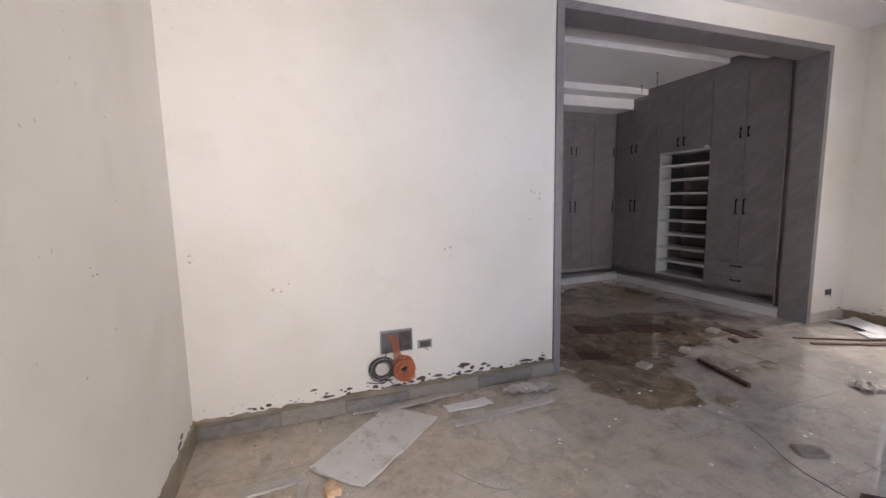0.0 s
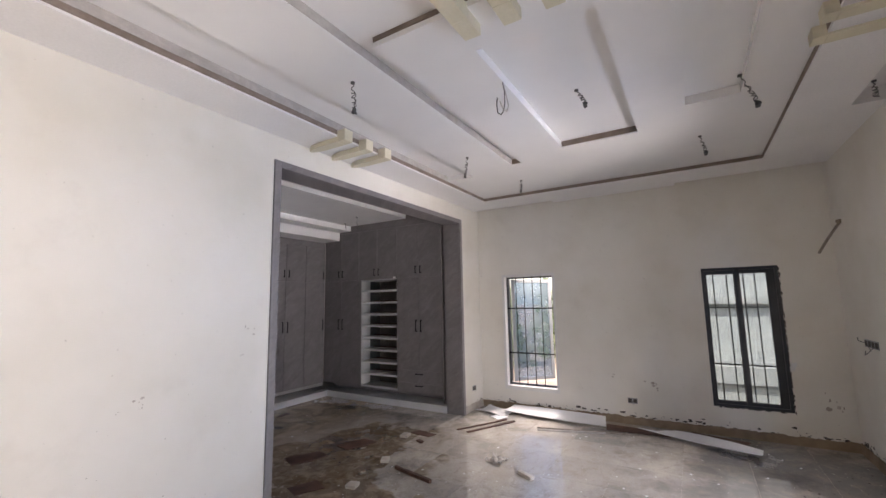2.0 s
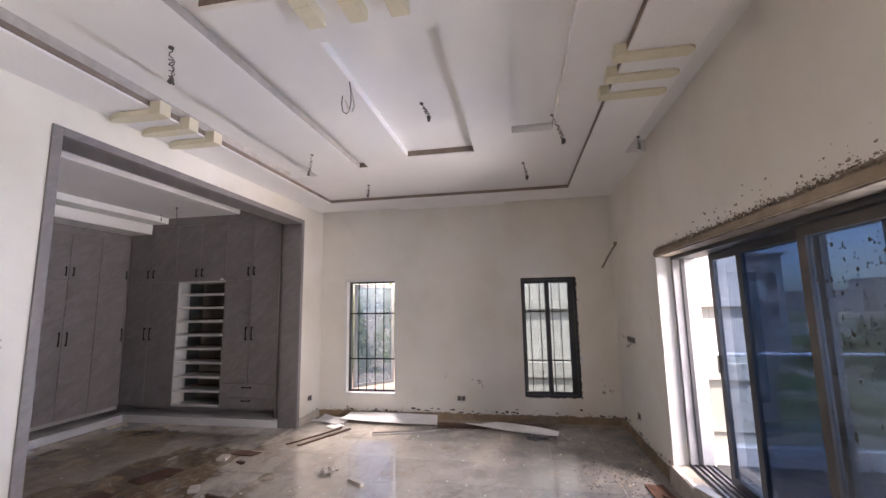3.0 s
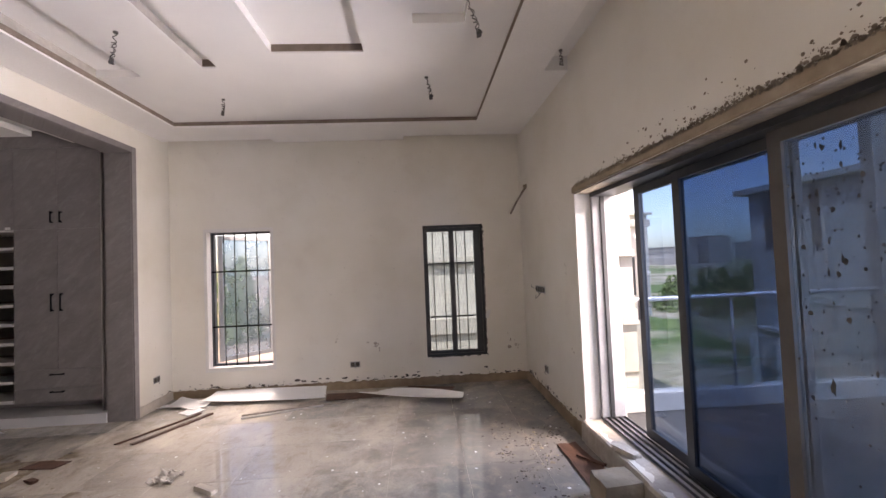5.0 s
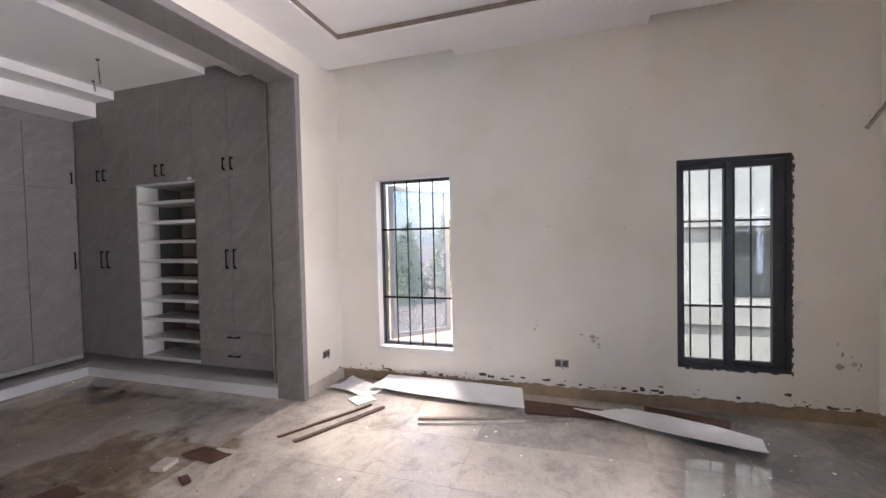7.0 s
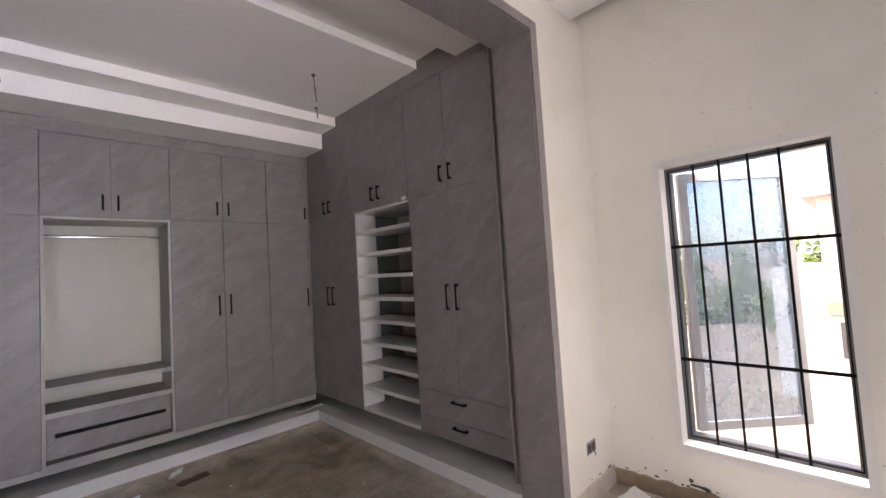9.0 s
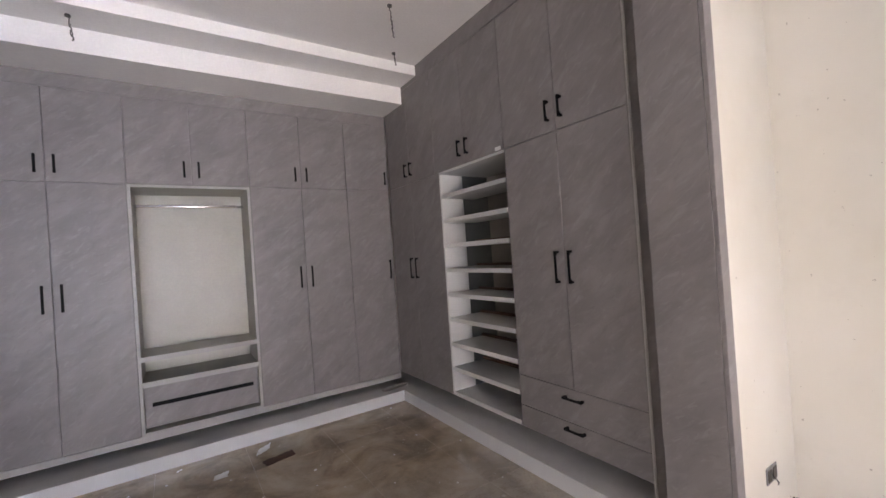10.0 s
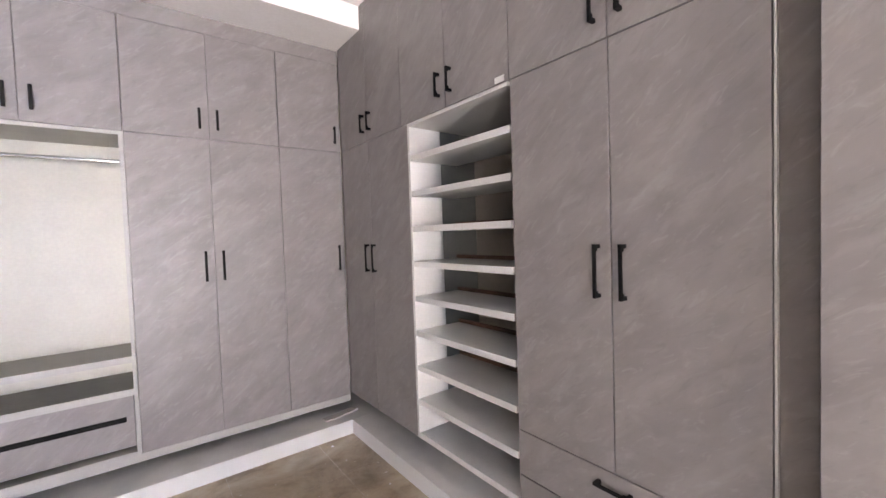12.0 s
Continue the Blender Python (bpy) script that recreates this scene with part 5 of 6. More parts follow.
def cable_box():
    root = thing("cable_box", "open galvanised wall box with orange and grey cable coils hanging out", "cable box")
    x0, x1, z0, z1 = 1.045, 1.285, 0.40, 0.565
    # no recess is cut: back and plate are dark for the cavity's shade
    part("back_plate", box(x0, x1, N - 0.006, N - 0.001, z0, z1, 0.001), M_RENDER, root, "grey back of the box, darkened for its recess shade")
    for b in ((x0, x0 + 0.006, z0, z1), (x1 - 0.006, x1, z0, z1), (x0 + 0.0062, x1 - 0.0062, z1 - 0.006, z1), (x0 + 0.0062, x1 - 0.0062, z0, z0 + 0.006)):
        part("rim", box(b[0], b[1], N - 0.026, N - 0.0062, b[2], b[3], 0.001), M_STEEL, root)
    part("cavity_shade", box(1.19, 1.27, N - 0.02, N - 0.0065, 0.425, 0.54, 0.003), M_CHIP, root, "dark plate for the shade inside the box")
    def coil(cx, cz, r, turns, seed, fill=0.16):
        rnd = random.Random(seed)
        pts, n = [], 22
        for i in range(turns * n + 1):
            a = 6.283 * i / n
            rr = r * (1 - 0.10 * rnd.random() - fill * ((i // n * 7) % turns) / max(turns, 1))
            pts.append((cx + rr * math.cos(a), N - 0.022 - 0.004 * (i / n) + 0.004 * math.sin(3 * a), cz + rr * math.sin(a)))
        return pts
    part("orange_coil", tube(coil(1.205, 0.275, 0.094, 16, 1, 0.72), 0.005), M_COPPER, root, "orange cable coil")
    rnd = random.Random(6)
    loops = []
    for i in range(8 * 20 + 1):
        turn, a = i // 20, 6.283 * i / 20
        if i % 20 == 0:
            r, dx, dz, sq = rnd.uniform(0.062, 0.104), rnd.uniform(-0.018, 0.018), rnd.uniform(-0.012, 0.012), rnd.uniform(0.8, 1.05)
        loops.append((1.045 + dx + r * math.cos(a), N - 0.014 - 0.004 * turn + 0.006 * math.sin(2 * a + turn), 0.285 + dz + r * sq * math.sin(a)))
    part("grey_coil", tube(loops, 0.004), M_CABLE, root, "loose dark grey cable coil")
    part("grey_cable", tube([(1.09, N - 0.04, 0.20), (1.12, N - 0.045, 0.17), (1.13, N - 0.04, 0.15), (1.17, N - 0.05, 0.145)], 0.004), M_CABLE, root)
    part("grey_cable", tube([(0.93, N - 0.02, 0.20), (1.0, N - 0.03, 0.185), (1.07, N - 0.03, 0.185)], 0.0035), M_CABLE, root)
    part("orange_cable", tube([(1.27, N - 0.04, 0.23), (1.29, N - 0.05, 0.20), (1.26, N - 0.05, 0.175), (1.19, N - 0.045, 0.165)], 0.0045), M_COPPER, root)
    for k in range(4):
        part("orange_cable", tube([(1.10 + 0.022 * k, N - 0.01, 0.53), (1.125 + 0.014 * k, N - 0.035, 0.47), (1.14 + 0.014 * k, N - 0.03, 0.40), (1.15 + 0.02 * k, N - 0.03, 0.34)], 0.0048), M_COPPER, root)
    part("grey_cable", tube([(1.09, N - 0.012, 0.44), (1.08, N - 0.03, 0.40), (1.07, N - 0.03, 0.37)], 0.0045), M_CABLE, root)
cable_box()

lamp_wire((4.66, S + 0.10, HR - 0.001), 0.14, 17, False)
conduit = thing("wall_conduit", "grey broken conduit sticking out of the wall", "conduit")
part("pipe", tube([(6.36, S + 0.003, 2.545), (6.40, S + 0.03, 2.50), (6.46, S + 0.10, 2.38), (6.53, S + 0.18, 2.22)], 0.014, 8), M_SCUFF2, conduit)
part("mortar", tube([(6.335, S + 0.002, 2.545), (6.36, S + 0.022, 2.55), (6.40, S + 0.004, 2.54)], 0.024, 7), M_CEMENT, conduit, "mortar lump round the conduit")

def scuffs(side, spots, seed):
    rnd = random.Random(seed)
    du, dv, at = wall_frame(side)
    root = thing("wall_scuff", "grey brown scuff marks on the painted wall", "scuff marks")
    bm, dark = bmesh.new(), bmesh.new()
    for u, z, r, n in spots:
        for _ in range(n):
            o = at(u + rnd.uniform(-r, r), z + rnd.uniform(-r, r))
            k = rnd.uniform(0.15, 0.4) * r
            blob(bm if rnd.random() < 0.6 else dark, rnd, o, du, dv, k * (1 if rnd.random() < 0.6 else 0.35), k * rnd.uniform(0.5, 1.0))
    tagged(part("smear", bm, M_SCUFF, root, "faint smeared marks"), kind="stuff")
    tagged(part("mark", dark, M_SCUFF3, root, "small darker marks"), kind="stuff")
scuffs("n", [(0.37, 0.93, 0.035, 5), (0.46, 0.99, 0.02, 3), (1.484, 1.079, 0.018, 3), (1.58, 1.12, 0.04, 5), (2.36, 1.55, 0.05, 5), (2.3, 1.35, 0.03, 3), (-0.1, 1.19, 0.04, 4), (0.85, 1.12, 0.012, 2), (2.1, 1.55, 0.012, 2)], 1)
scuffs("e", [(1.55, 0.62, 0.05, 5), (1.5, 0.72, 0.03, 3), (1.05, 0.55, 0.08, 7), (0.9, 0.72, 0.02, 2), (-0.62, 1.70, 0.012, 2), (-0.8, 0.52, 0.10, 8), (2.2, 1.4, 0.015, 2)], 2)
scuffs("s", [(5.1, 1.5, 0.05, 4), (5.0, 0.75, 0.05, 3), (5.2, 2.0, 0.03, 2)], 3)
scuffs("w", [(2.55, 1.30, 0.03, 3), (2.55, 1.12, 0.012, 1), (2.5, 0.35, 0.02, 2)], 4)

def sealant():
    """Ragged dark sealant and chips round the black window."""
    rnd = random.Random(31)
    du, dv, at = wall_frame("e")
    bm = bmesh.new()
    for i in range(46):
        z = WZ2[0] + (WZ2[1] - WZ2[0]) * (i + rnd.random()) / 46
        blob(bm, rnd, at(WIN2[0] - 0.004 + rnd.uniform(-0.006, 0.004), z), du, dv, rnd.uniform(0.006, 0.016), rnd.uniform(0.014, 0.04))
    for i in range(16):
        y = rnd.uniform(*WIN2)
        blob(bm, rnd, at(y, WZ2[0] - 0.006), du, dv, rnd.uniform(0.02, 0.05), rnd.uniform(0.005, 0.012))
    tagged(part("sealant", bm, M_CHIP, bpy.data.objects["window_2"], "ragged dark sealant along the frame"), kind="stuff")
sealant()

# bare cement strip where the skirting is missing
def skirt(name, side, u0, u1, height, seed, chips, mat):
    rnd = random.Random(seed)
    du, dv, at = wall_frame(side)
    nrm = du.cross(dv)
    bm = bmesh.new()
    n = max(2, int((u1 - u0) / 0.035))
    prev = None
    h = height
    for i in range(n + 1):
        u = u0 + (u1 - u0) * i / n
        h = height + 0.012 * noise.noise(Vector((u * 4.0, seed, 0))) + 0.010 * rnd.uniform(-1, 1)
        d = 0.014 + 0.006 * noise.noise(Vector((u * 2.0, seed + 5, 0)))
        col = [bm.verts.new(at(u, 0.0) + nrm * (d + 0.006)), bm.verts.new(at(u, h * 0.6) + nrm * d), bm.verts.new(at(u, h - 0.008) + nrm * d * 0.9), bm.verts.new(at(u, h) + nrm * 0.001)]
        if prev:
            for a, b, c, e in zip(prev, prev[1:], col, col[1:]):
                bm.faces.new((a, c, e, b))
        prev = col
    bmesh.ops.recalc_face_normals(bm, faces=bm.faces)
    ob = setting(name, bm, mat, "bare cement strip where the skirting is missing", "baseboard")
    chip = bmesh.new()
    for _ in range(chips):
        u = rnd.uniform(u0 + 0.05, u1 - 0.05)
        z = height + abs(rnd.gauss(0, 0.03))
        k = 0.003 + 0.026 * rnd.random() ** 2.2
        blob(chip, rnd, at(u, z), du, dv, k * rnd.uniform(0.8, 2.6), k * rnd.uniform(0.4, 1.0))
    tagged(part("paint_chips", chip, M_CHIP, ob, "dark chipped paint above the strip"), kind="stuff")
skirt("baseboard_north", "n", W, 2.543, 0.125, 11, 110, M_CEMENT)
skirt("baseboard_north_east", "n", 6.061, E, 0.11, 12, 6, M_SILL)
skirt("baseboard_east", "e", S, N, 0.10, 13, 110, M_RAWSTRIP)
skirt("baseboard_south", "s", SD_E, E, 0.11, 14, 60, M_RAWSTRIP)
skirt("baseboard_west", "w", S, N, 0.13, 15, 40, M_CEMENT)

# old skirting tiles still standing along the foot of the north wall
def skirting_row():
    strip = bpy.data.objects["baseboard_north"]
    rnd = random.Random(44)
    x = W + 0.03
    while x < 2.50:
        w = min(rnd.uniform(0.42, 0.62), 2.54 - x)
        h = 0.098 + rnd.uniform(-0.010, 0.012)
        bm = box(0, w - 0.006, -0.012, 0.0, 0.001, h, 0.0025)
        for v in bm.verts:
            if v.co.z > 0.05:
                v.co.z += rnd.uniform(-0.006, 0.004)
        ob = part("skirting_tile", bm, M_SKIRT, strip)
        ob.matrix_local = pose(x, N - 0.024 - rnd.uniform(0, 0.004), 0.0, 0, 0, rnd.uniform(-0.4, 0.4))
        x += w
skirting_row()

# raw cement patch round the head of the sliding door and rough sill
def lintel_patch():
    rnd = random.Random(21)
    bm = bmesh.new()
    prev = None
    n = 420
    for i in range(n + 1):
        x = SD_W - 0.05 + (SD_E + 0.03 - SD_W + 0.05) * i / n
        rise = 0.062 + 0.02 * max(0.0, (3.6 - x) / 2.2) + 0.022 * noise.noise(Vector((x * 3.1, 0.7, 0))) + 0.016 * noise.noise(Vector((x * 11.0, 2.7, 0))) + 0.012 * noise.noise(Vector((x * 31.0, 5.7, 0)))
        col = [bm.verts.new((x, S + 0.001, SD_Z1)), bm.verts.new((x, S + 0.008, SD_Z1 + 0.01)), bm.verts.new((x, S + 0.006, SD_Z1 + rise * 0.8)), bm.verts.new((x, S + 0.001, SD_Z1 + rise))]
        if prev:
            for a, b, c, e in zip(prev, prev[1:], col, col[1:]):
                bm.faces.new((a, c, e, b))
        prev = col
    bmesh.ops.recalc_face_normals(bm, faces=bm.faces)
    ob = setting("trim_lintel", bm, M_LINTEL, "raw cement patch above the sliding door", "trim")
    chip = bmesh.new()
    du, dv, at = wall_frame("s")
    for i in range(2400):
        x = rnd.uniform(1.2, 4.72)
        thick = 0.5 + 0.9 * max(0.0, noise.noise(Vector((x * 5.0, 8.0, 0))) + 0.25) + 0.5 * max(0.0, (3.0 - x) / 1.8)
        z = SD_Z1 + 0.045 + 0.02 * max(0.0, (3.6 - x) / 2.2) + abs(rnd.gauss(0, 0.026)) * thick
        k = 0.002 + 0.010 * rnd.random() ** 3
        blob(chip, rnd, at(x, z) + Vector((0, 0.0065, 0)) * (z < SD_Z1 + 0.07), du, dv, k * rnd.uniform(0.7, 1.8), k, 7)
    for i in range(70):
        x = rnd.uniform(1.2, 4.2)
        k = 0.003 + 0.012 * rnd.random() ** 2
        blob(chip, rnd, at(x, SD_Z1 + 0.08 + abs(rnd.gauss(0, 0.07))), du, dv, k * rnd.uniform(0.6, 1.6), k, 7)
    tagged(part("cement_splashes", chip, M_FRINGE, ob, "cement splashes above the patch"), kind="stuff")
lintel_patch()
def rough_sill():
    rnd = random.Random(8)
    bm = bmesh.new()
    rows = []
    n = 90
    for i in range(n + 1):
        x = SD_W + (SD_E - SD_W) * i / n
        j = 0.012 * noise.noise(Vector((x * 5, 1.1, 0))) + rnd.uniform(-0.006, 0.006)
        rows.append([bm.verts.new((x, S + 0.035 + j, 0.0)), bm.verts.new((x, S + 0.03 + j, SD_Z0 * 0.85)), bm.verts.new((x, S + 0.018 + j, SD_Z0 - 0.004 + j * 0.4)), bm.verts.new((x, S - 0.138, SD_Z0 + 0.006 + 0.004 * rnd.random()))])
    for a, b in zip(rows, rows[1:]):
        for k in range(3):
            bm.faces.new((a[k], b[k], b[k + 1], a[k + 1]))
    bmesh.ops.recalc_face_normals(bm, faces=bm.faces)
    setting("trim_sill", bm, M_SILL, "rough pale mortar sill below the sliding door", "trim")
rough_sill()

# ---- things on the floor ----
def board(name, label, category, corners, thick, curl, seed, mat, z=0.002, n=10, group="debris"):
    bm = sheet([(*p[:2], (p[2] if len(p) > 2 else 0.0) + z) for p in corners], thick, curl, seed, n)
    return tagged(mesh_object(name, bm, mat), label, category, group)

def stick(name, label, a, b, w, h, mat, z=0.002):
    d = Vector((b[0] - a[0], b[1] - a[1], 0)).normalized()
    s = Vector((-d.y, d.x, 0)) * w / 2
    p, q = Vector((a[0], a[1], 0)), Vector((b[0], b[1], 0))
    return board(name, label, "wood strip", [tuple(p + s), tuple(q + s), tuple(q - s), tuple(p - s)], h, 0.004, int(a[0] * 97 + b[1] * 31), mat, z, 8)

board("white_board", "dirty white board lying on the dusty floor", "board", [(0.49, 3.03), (1.057, 3.56), (1.363, 3.285), (0.763, 2.766)], 0.012, 0.010, 2, M_BOARD2)
stick("wood_strip", "pale thin slat lying along the wall", (0.82, 3.57), (1.68, 3.585), 0.05, 0.015, M_SLAT)
stick("wood_strip", "pale thin slat lying along the wall", (1.0, 3.50), (1.50, 3.545), 0.06, 0.012, M_SLAT, 0.02)
stick("wood_strip", "long pale slat lying on the floor", (1.43, 3.16), (2.256, 3.20), 0.055, 0.018, M_SLAT)
board("board_scrap", "torn white board scrap on the floor", "board", [(1.463, 3.33), (1.80, 3.31), (1.79, 3.41), (1.45, 3.42)], 0.01, 0.012, 4, M_BOARD)
stick("wood_strip", "broken pale slat on the floor", (0.16, 2.94), (0.48, 2.98), 0.06, 0.015, M_SLAT)
stick("wood_strip", "broken pale slat on the floor", (0.42, 2.60), (0.47, 2.94), 0.05, 0.015, M_SLAT)
chunk((0.07, 0.08, 0.045), 31, M_LUMP, "broken_lump", "small orange tan broken lump beside the white board", "lump", (0.60, 2.80, 0.001), 20)
for k, (x, y, r, s) in enumerate(((3.36, 3.41, 15, (0.11, 0.10, 0.03)), (4.01, 3.54, 30, (0.12, 0.09, 0.03)), (4.79, 3.84, 10, (0.13, 0.10, 0.03)), (2.71, 4.05, 40, (0.09, 0.07, 0.03)))):
    chunk(s, 40 + k, M_TILECUT, "tile_offcut", "small pale tile offcut on the floor", "tile", (x, y, 0.001), r, k=0.025)
chunk((0.05, 0.20, 0.03), 51, M_TILECUT, "tile_offcut", "pale strip offcut on the floor", "tile", (4.37, 2.04, 0.001), -30, k=0.02)
chunk((0.13, 0.09, 0.03), 52, M_CEMENT, "mortar_clod", "dark mortar clod on the floor", "clod", (3.41, 2.69, 0.001), 10)
chunk((0.15, 0.10, 0.02), 53, M_SCUFF2, "tile_offcut", "dark broken tile on the floor", "tile", (3.27, 2.11, 0.001), -30, k=0.04)
chunk((0.10, 0.05, 0.02), 54, M_BROWN, "wood_scrap", "small dark wood scrap on the floor", "wood scrap", (4.70, 3.55, 0.001), 60)
chunk((0.20, 0.07, 0.035), 55, M_SILL, "mortar_lump", "pale dry mortar lump on the door sill", "mortar", (4.15, -1.03, SD_Z0 + 0.004), 20)
chunk((0.22, 0.25, 0.165), 56, M_CEMENT, "concrete_block", "brown grey concrete block standing beside the sliding door sill", "block", (3.87, -0.82, 0.001), 3, k=0.03)
stick("wood_strip", "dark plank leaning on rubble on the floor", (3.90, 3.31), (3.775, 2.79), 0.035, 0.03, M_BROWN)
stick("wood_strip", "dark plank end on the floor", (3.05, 1.78), (3.25, 1.60), 0.04, 0.03, M_BROWN)
board("brown_board", "flat brown board offcut on the floor", "board", [(4.05, 4.15), (4.42, 4.02), (4.46, 4.24), (4.10, 4.40)], 0.006, 0.004, 6, M_BROWN)
board("brown_board", "flat brown board offcut on the floor", "board", [(4.93, 3.86), (5.07, 3.81), (5.03, 3.51), (4.90, 3.56)], 0.006, 0.004, 7, M_BROWN)
board("brown_board", "flat dark brown board offcut on the floor", "board", [(3.4, 4.35), (3.8, 4.2), (3.86, 4.42), (3.5, 4.6)], 0.006, 0.004, 8, M_BROWN)
board("brown_board", "flat dark brown board offcut on the floor", "board", [(2.95, 3.75), (3.2, 3.62), (3.28, 3.82), (3.02, 3.93)], 0.006, 0.004, 9, M_BROWN)
def crumpled(name, label, category, corners, high, seed, mat, n=16):
    """A crumpled sheet: creased ridges over four corners."""
    rnd = random.Random(seed)
    bm = sheet([(*p, 0.003) for p in corners], 0.002, 0.004, seed, n)
    for v in bm.verts:
        k = noise.noise(Vector((v.co.x * 17, v.co.y * 17, seed))) + 0.6 * noise.noise(Vector((v.co.x * 45, v.co.y * 45, seed)))
        v.co.z += high * max(0.0, k + 0.25)
        v.co.x += 0.03 * noise.noise(Vector((v.co.x * 20, v.co.y * 20, seed + 9)))
        v.co.y += 0.03 * noise.noise(Vector((v.co.x * 20, v.co.y * 20, seed + 5)))
    return tagged(mesh_object(name, bm, mat), label, category, "debris")
crumpled("plastic_bag", "crumpled dirty plastic wrapping on the floor", "plastic", [(4.48, 2.39), (4.68, 2.34), (4.71, 2.52), (4.51, 2.55)], 0.045, 10, M_PLASTIC)
crumpled("rag", "crumpled torn brownish packaging beside the opening", "rag", [(1.95, 3.40), (2.38, 3.32), (2.40, 3.44), (1.99, 3.52)], 0.05, 5, M_SLAT)
# curled white boards along the window wall
board("white_board", "curled white board lying along the window wall", "board", [(6.34, 3.60), (6.60, 3.46), (6.42, 2.98), (6.20, 3.10)], 0.006, 0.05, 11, M_BOARD)
board("white_board", "small bluish white board offcut", "board", [(6.13, 3.24), (6.31, 3.15), (6.19, 2.97), (6.02, 3.07)], 0.006, 0.008, 12, M_BOARD)
board("white_board", "long curled white board lying along the window wall", "board", [(6.38, 3.13), (6.64, 3.05, 0.055), (6.58, 1.66, 0.06), (6.24, 1.60)], 0.007, 0.055, 13, M_BOARD, 0.006, 18)
board("white_board", "long bent white board with a torn edge", "board", [(6.28, 1.20, 0.02), (6.40, 0.80, 0.05), (6.17, -0.06, 0.02), (5.93, -0.02)], 0.007, 0.045, 14, M_BOARD, 0.01, 18)
board("brown_board", "brown board lying along the window wall", "board", [(6.24, 1.60), (6.52, 1.64), (6.47, 0.90), (6.28, 0.84)], 0.005, 0.012, 15, M_BROWN, 0.002)
board("brown_board", "brown board lying along the window wall", "board", [(6.42, 0.66), (6.64, 0.62), (6.50, 0.02), (6.28, 0.10)], 0.005, 0.012, 16, M_BROWN, 0.002)
stick("wood_strip", "thin dark wood strip on the floor", (5.33, 3.36), (6.06, 2.95), 0.022, 0.014, M_BROWN)
stick("wood_strip", "thin grey wood strip lying beside a dark one", (5.306, 3.209), (6.051, 2.829), 0.014, 0.018, M_SCUFF2)
stick("wood_strip", "thin dark wood strip beside a grey one", (5.30, 3.185), (6.04, 2.805), 0.022, 0.012, M_BROWN)
stick("wood_strip", "thin grey wood strip on the floor", (5.91, 2.43), (6.216, 1.203), 0.035, 0.016, M_SCUFF2)
stick("wood_strip", "thin grey wood strip on the floor", (5.83, 2.40), (6.08, 1.58), 0.03, 0.016, M_SLAT)
board("brown_board", "dirty brown board beside the sliding door", "board", [(4.73, -0.715), (4.715, -0.87), (4.02, -0.955), (4.04, -0.715)], 0.006, 0.015, 17, M_BROWN)
stick("wood_strip", "dark broken strip beside the sliding door", (4.49, -0.80), (4.29, -0.94), 0.03, 0.012, M_BROWN, 0.014)
board("paper_scrap", "white paper scrap on the dressing room floor", "paper", [(4.55, 6.33), (4.65, 6.37), (4.68, 6.48), (4.59, 6.45)], 0.001, 0.012, 18, M_BOARD)
board("paper_scrap", "small white paper scrap on the dressing room floor", "paper", [(4.24, 6.12), (4.33, 6.13), (4.35, 6.22), (4.26, 6.20)], 0.001, 0.014, 19, M_BOARD)
board("brown_board", "small brown board offcut on the dressing room floor", "board", [(4.58, 6.10), (4.80, 6.15), (4.79, 6.24), (4.57, 6.19)], 0.005, 0.003, 20, M_BROWN)
board("board_offcut", "pale board offcut lying on the plinth corner", "board", [(5.80, 6.64), (6.08, 6.70), (6.07, 6.75), (5.79, 6.71)], 0.012, 0.006, 21, M_SLAT, PLZ + 0.002)

# thin cable lying on the floor
floor_cable = thing("floor_cable", "thin grey cable trailing over the floor", "cable")
part("cable", tube([(3.205, 2.40, 0.005), (3.16, 2.28, 0.005), (3.10, 2.18, 0.005), (3.06, 2.10, 0.005), (3.03, 2.0, 0.005), (3.015, 1.86, 0.005), (3.02, 1.74, 0.005)], 0.0022), M_CABLE, floor_cable)
floor_cable = thing("floor_cable", "thin grey cable trailing over the floor", "cable")
part("cable", tube([(1.235, 2.85, 0.004), (1.25, 2.75, 0.004), (1.29, 2.67, 0.004), (1.34, 2.60, 0.004), (1.40, 2.53, 0.004), (1.46, 2.49, 0.004), (1.56, 2.46, 0.004)], 0.0018), M_SLAT, floor_cable)

def crumbs(name, label, count, region, seed, mat, size):
    """Fine rubble and flakes that nobody could count."""
    rnd = random.Random(seed)
    vs, fs = [], []
    for _ in range(count):
        x, y = region(rnd)
        k = size * (0.3 + 1.7 * rnd.random() ** 2.5)
        a = rnd.uniform(0, 6.283)
        h = k * rnd.uniform(0.25, 0.7)
        i = len(vs)
        for j in range(5):
            r = k * rnd.uniform(0.6, 1.1)
            vs.append((x + r * math.cos(a + j * 1.257), y + r * math.sin(a + j * 1.257), 0.0005))
        vs.append((x + rnd.uniform(-0.3, 0.3) * k, y + rnd.uniform(-0.3, 0.3) * k, h))
        fs += [(i + j, i + (j + 1) % 5, i + 5) for j in range(5)]
    me = bpy.data.meshes.new(name)
    me.from_pydata(vs, [], fs)
    me.materials.append(mat)
    return tagged(new(name, me), label, "rubble", kind="stuff")
crumbs("rubble", "white plaster flakes scattered over the floor", 420, lambda r: (r.uniform(0.4, 6.6), r.uniform(-0.9, 3.5)), 61, M_BOARD, 0.009)
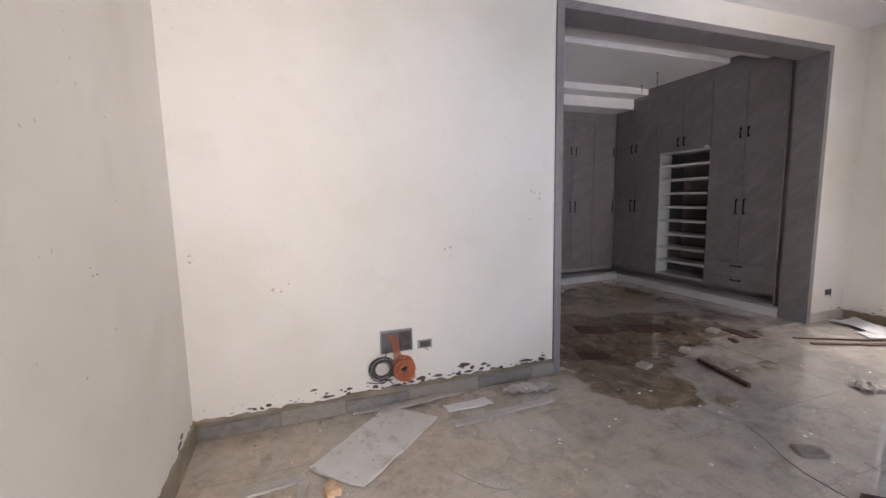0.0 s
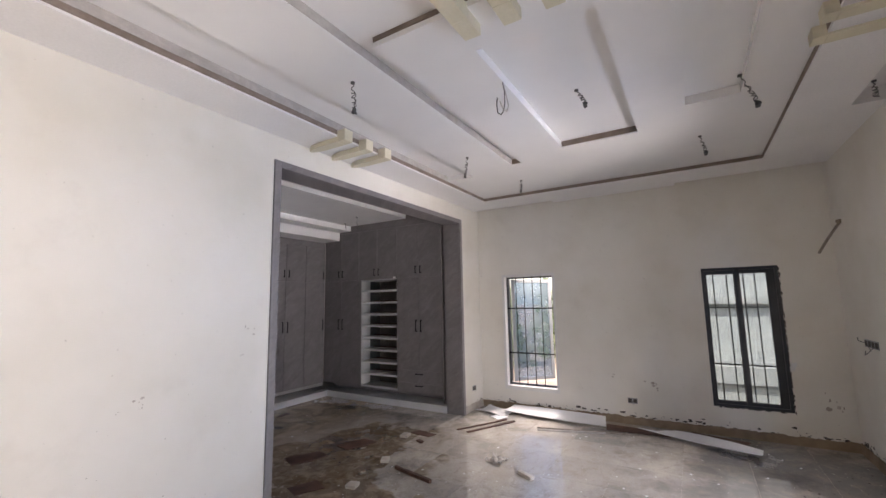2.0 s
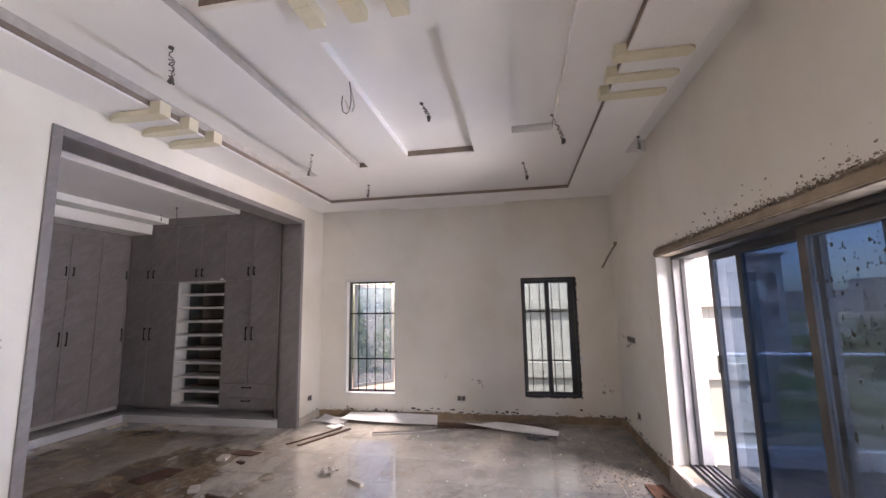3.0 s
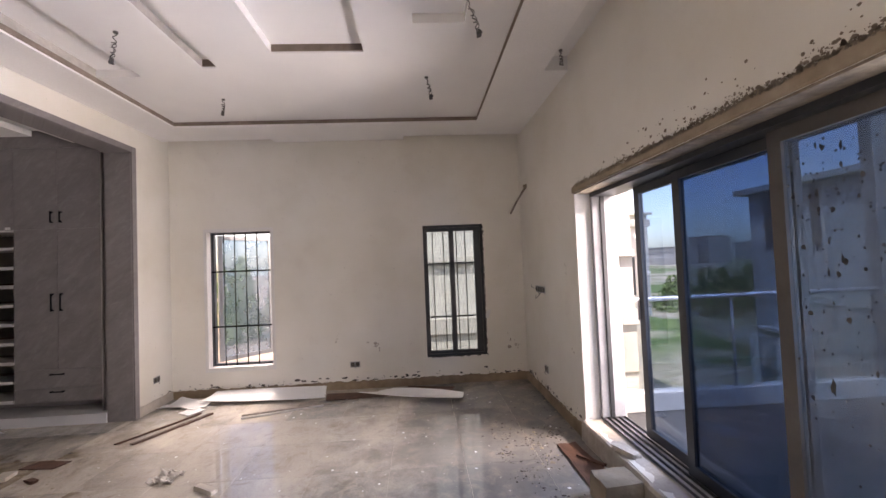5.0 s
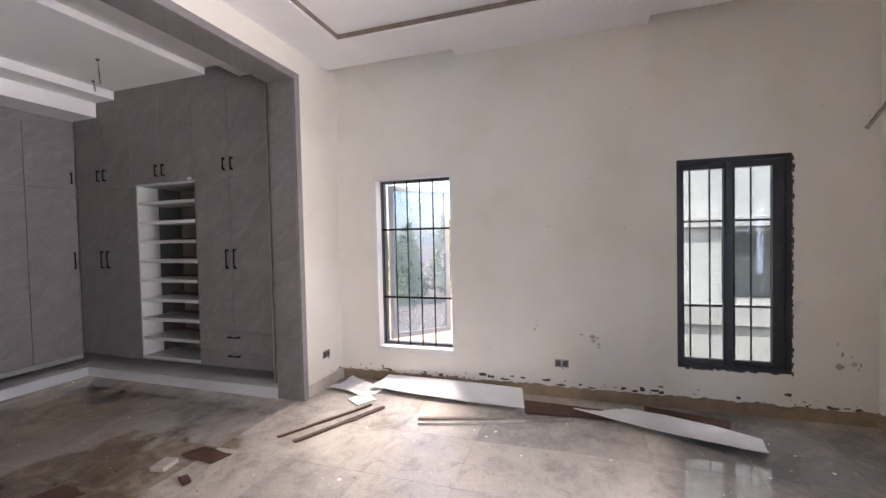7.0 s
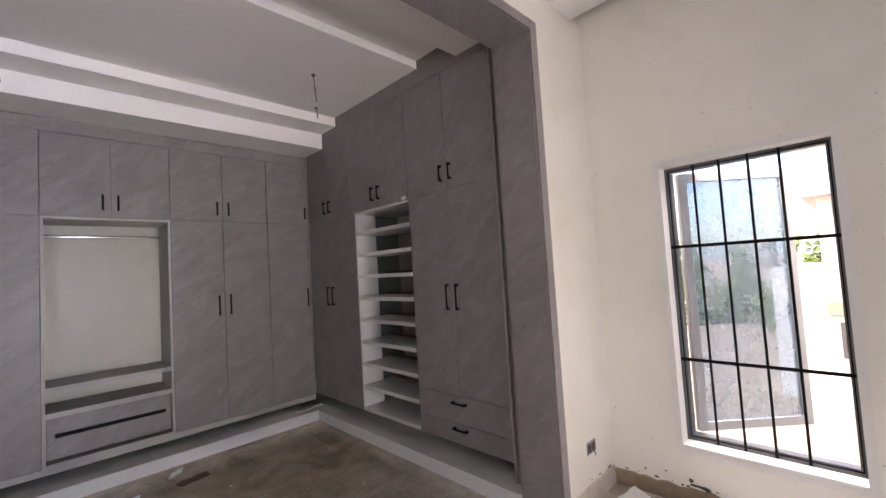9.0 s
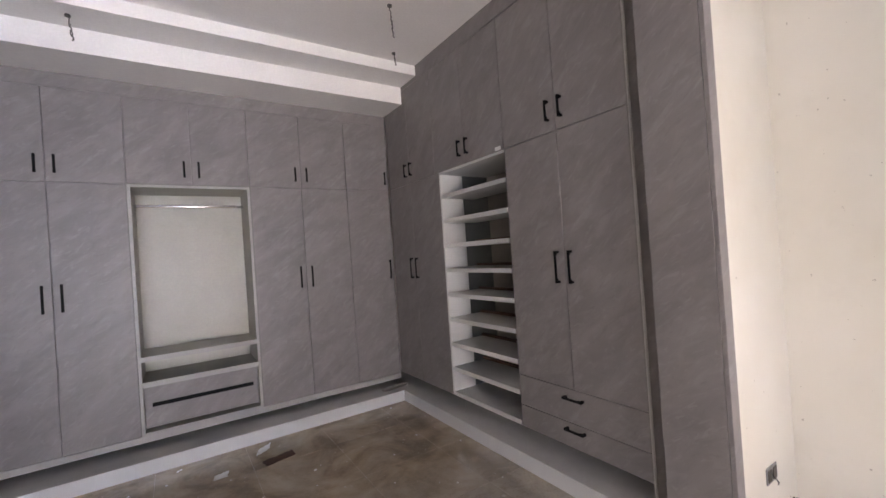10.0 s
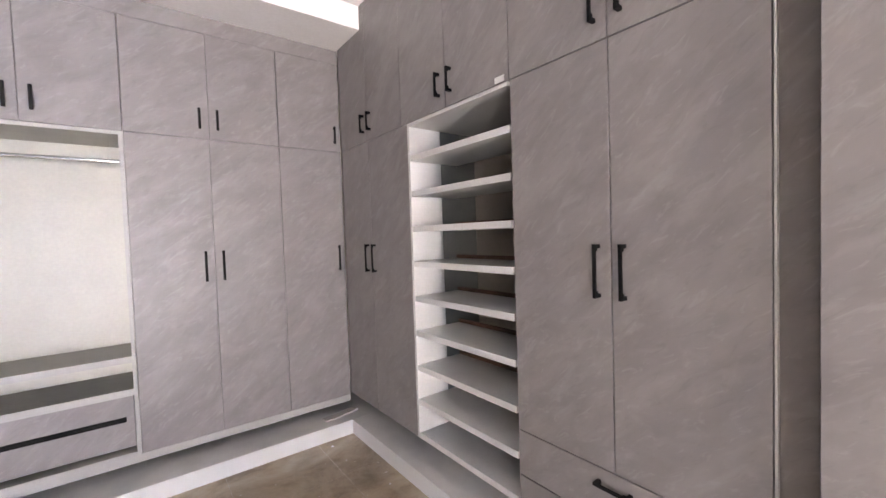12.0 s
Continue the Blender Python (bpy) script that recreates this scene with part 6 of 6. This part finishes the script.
def clumped(r):
    """A spot in one of a few loose heaps beside the sliding door."""
    x, y, w = r.choice(((4.45, -0.55, 0.07), (4.75, -0.5, 0.09), (4.95, -0.75, 0.08), (5.0, -0.3, 0.13), (4.3, -0.35, 0.10), (5.6, -0.88, 0.3), (3.9, -0.45, 0.14), (4.62, -0.25, 0.06), (4.85, -0.62, 0.25)))
    return min(x + r.gauss(0, w), 6.6), max(y + r.gauss(0, 0.6 * w), -0.96)
crumbs("rubble", "dark mortar crumbs in loose heaps beside the sliding door", 520, clumped, 62, M_MUD, 0.008)
crumbs("rubble", "coarse mortar crumbs beside the sliding door", 45, clumped, 67, M_CEMENT, 0.013)
crumbs("rubble", "crumbs along the foot of the walls", 320, lambda r: (r.uniform(0.0, 2.5), 3.60 - abs(r.gauss(0, 0.10))) if r.random() < 0.5 else (6.67 - abs(r.gauss(0, 0.12)), r.uniform(-0.9, 3.5)), 63, M_CEMENT, 0.009)
crumbs("rubble", "dirt and crumbs in the wide opening", 360, lambda r: (r.uniform(2.7, 5.2), 3.9 + r.gauss(0, 0.5)), 64, M_CEMENT, 0.008)
crumbs("rubble", "small flakes on the dressing room floor", 120, lambda r: (r.uniform(3.0, 5.9), r.uniform(4.6, 6.5)), 65, M_BOARD, 0.007)
crumbs("rubble", "rubble on the balcony", 150, lambda r: (r.uniform(1.0, 5.1), r.uniform(-5.5, -1.5)), 66, M_RENDER, 0.02).location.z = 0.061

# ---- floor tiles ----
def tiles():
    floor = bpy.data.objects["floor"]
    meshes = {}
    rnd = random.Random(3)
    step, gap = 0.6, 0.002
    xs = [5.1 - 0.6 * 9 + step * i for i in range(13)]
    ys = [2.5 - 0.6 * 6 + step * i for i in range(15)]
    for x in xs:
        for y in ys:
            ax, bx, ay, by = x, x + step, y, y + step
            in_room = ay < N
            lo_x, hi_x = (W, E) if in_room and by <= NB else (CW, CE)
            ax, bx = max(ax, lo_x), min(bx, hi_x)
            ay, by = max(ay, S), min(by, CN)
            if in_room and by > N and not (ax >= OPEN_W and bx <= OPEN_E):
                by = N
            if bx - ax < 0.05 or by - ay < 0.05 or ay > PLY or ax > PLX and ay > NB:
                continue
            key = (round(bx - ax, 3), round(by - ay, 3))
            if key not in meshes:
                bm = box(gap / 2, key[0] - gap / 2, gap / 2, key[1] - gap / 2, -0.0019, 0.0, 0.0006)
                me = bpy.data.meshes.new("tile")
                bm.to_mesh(me)
                bm.free()
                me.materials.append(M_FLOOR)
                meshes[key] = me
            ob = new("tile", meshes[key])
            ob.location = (ax, ay, 0.0)
            ob.parent = floor
tiles()
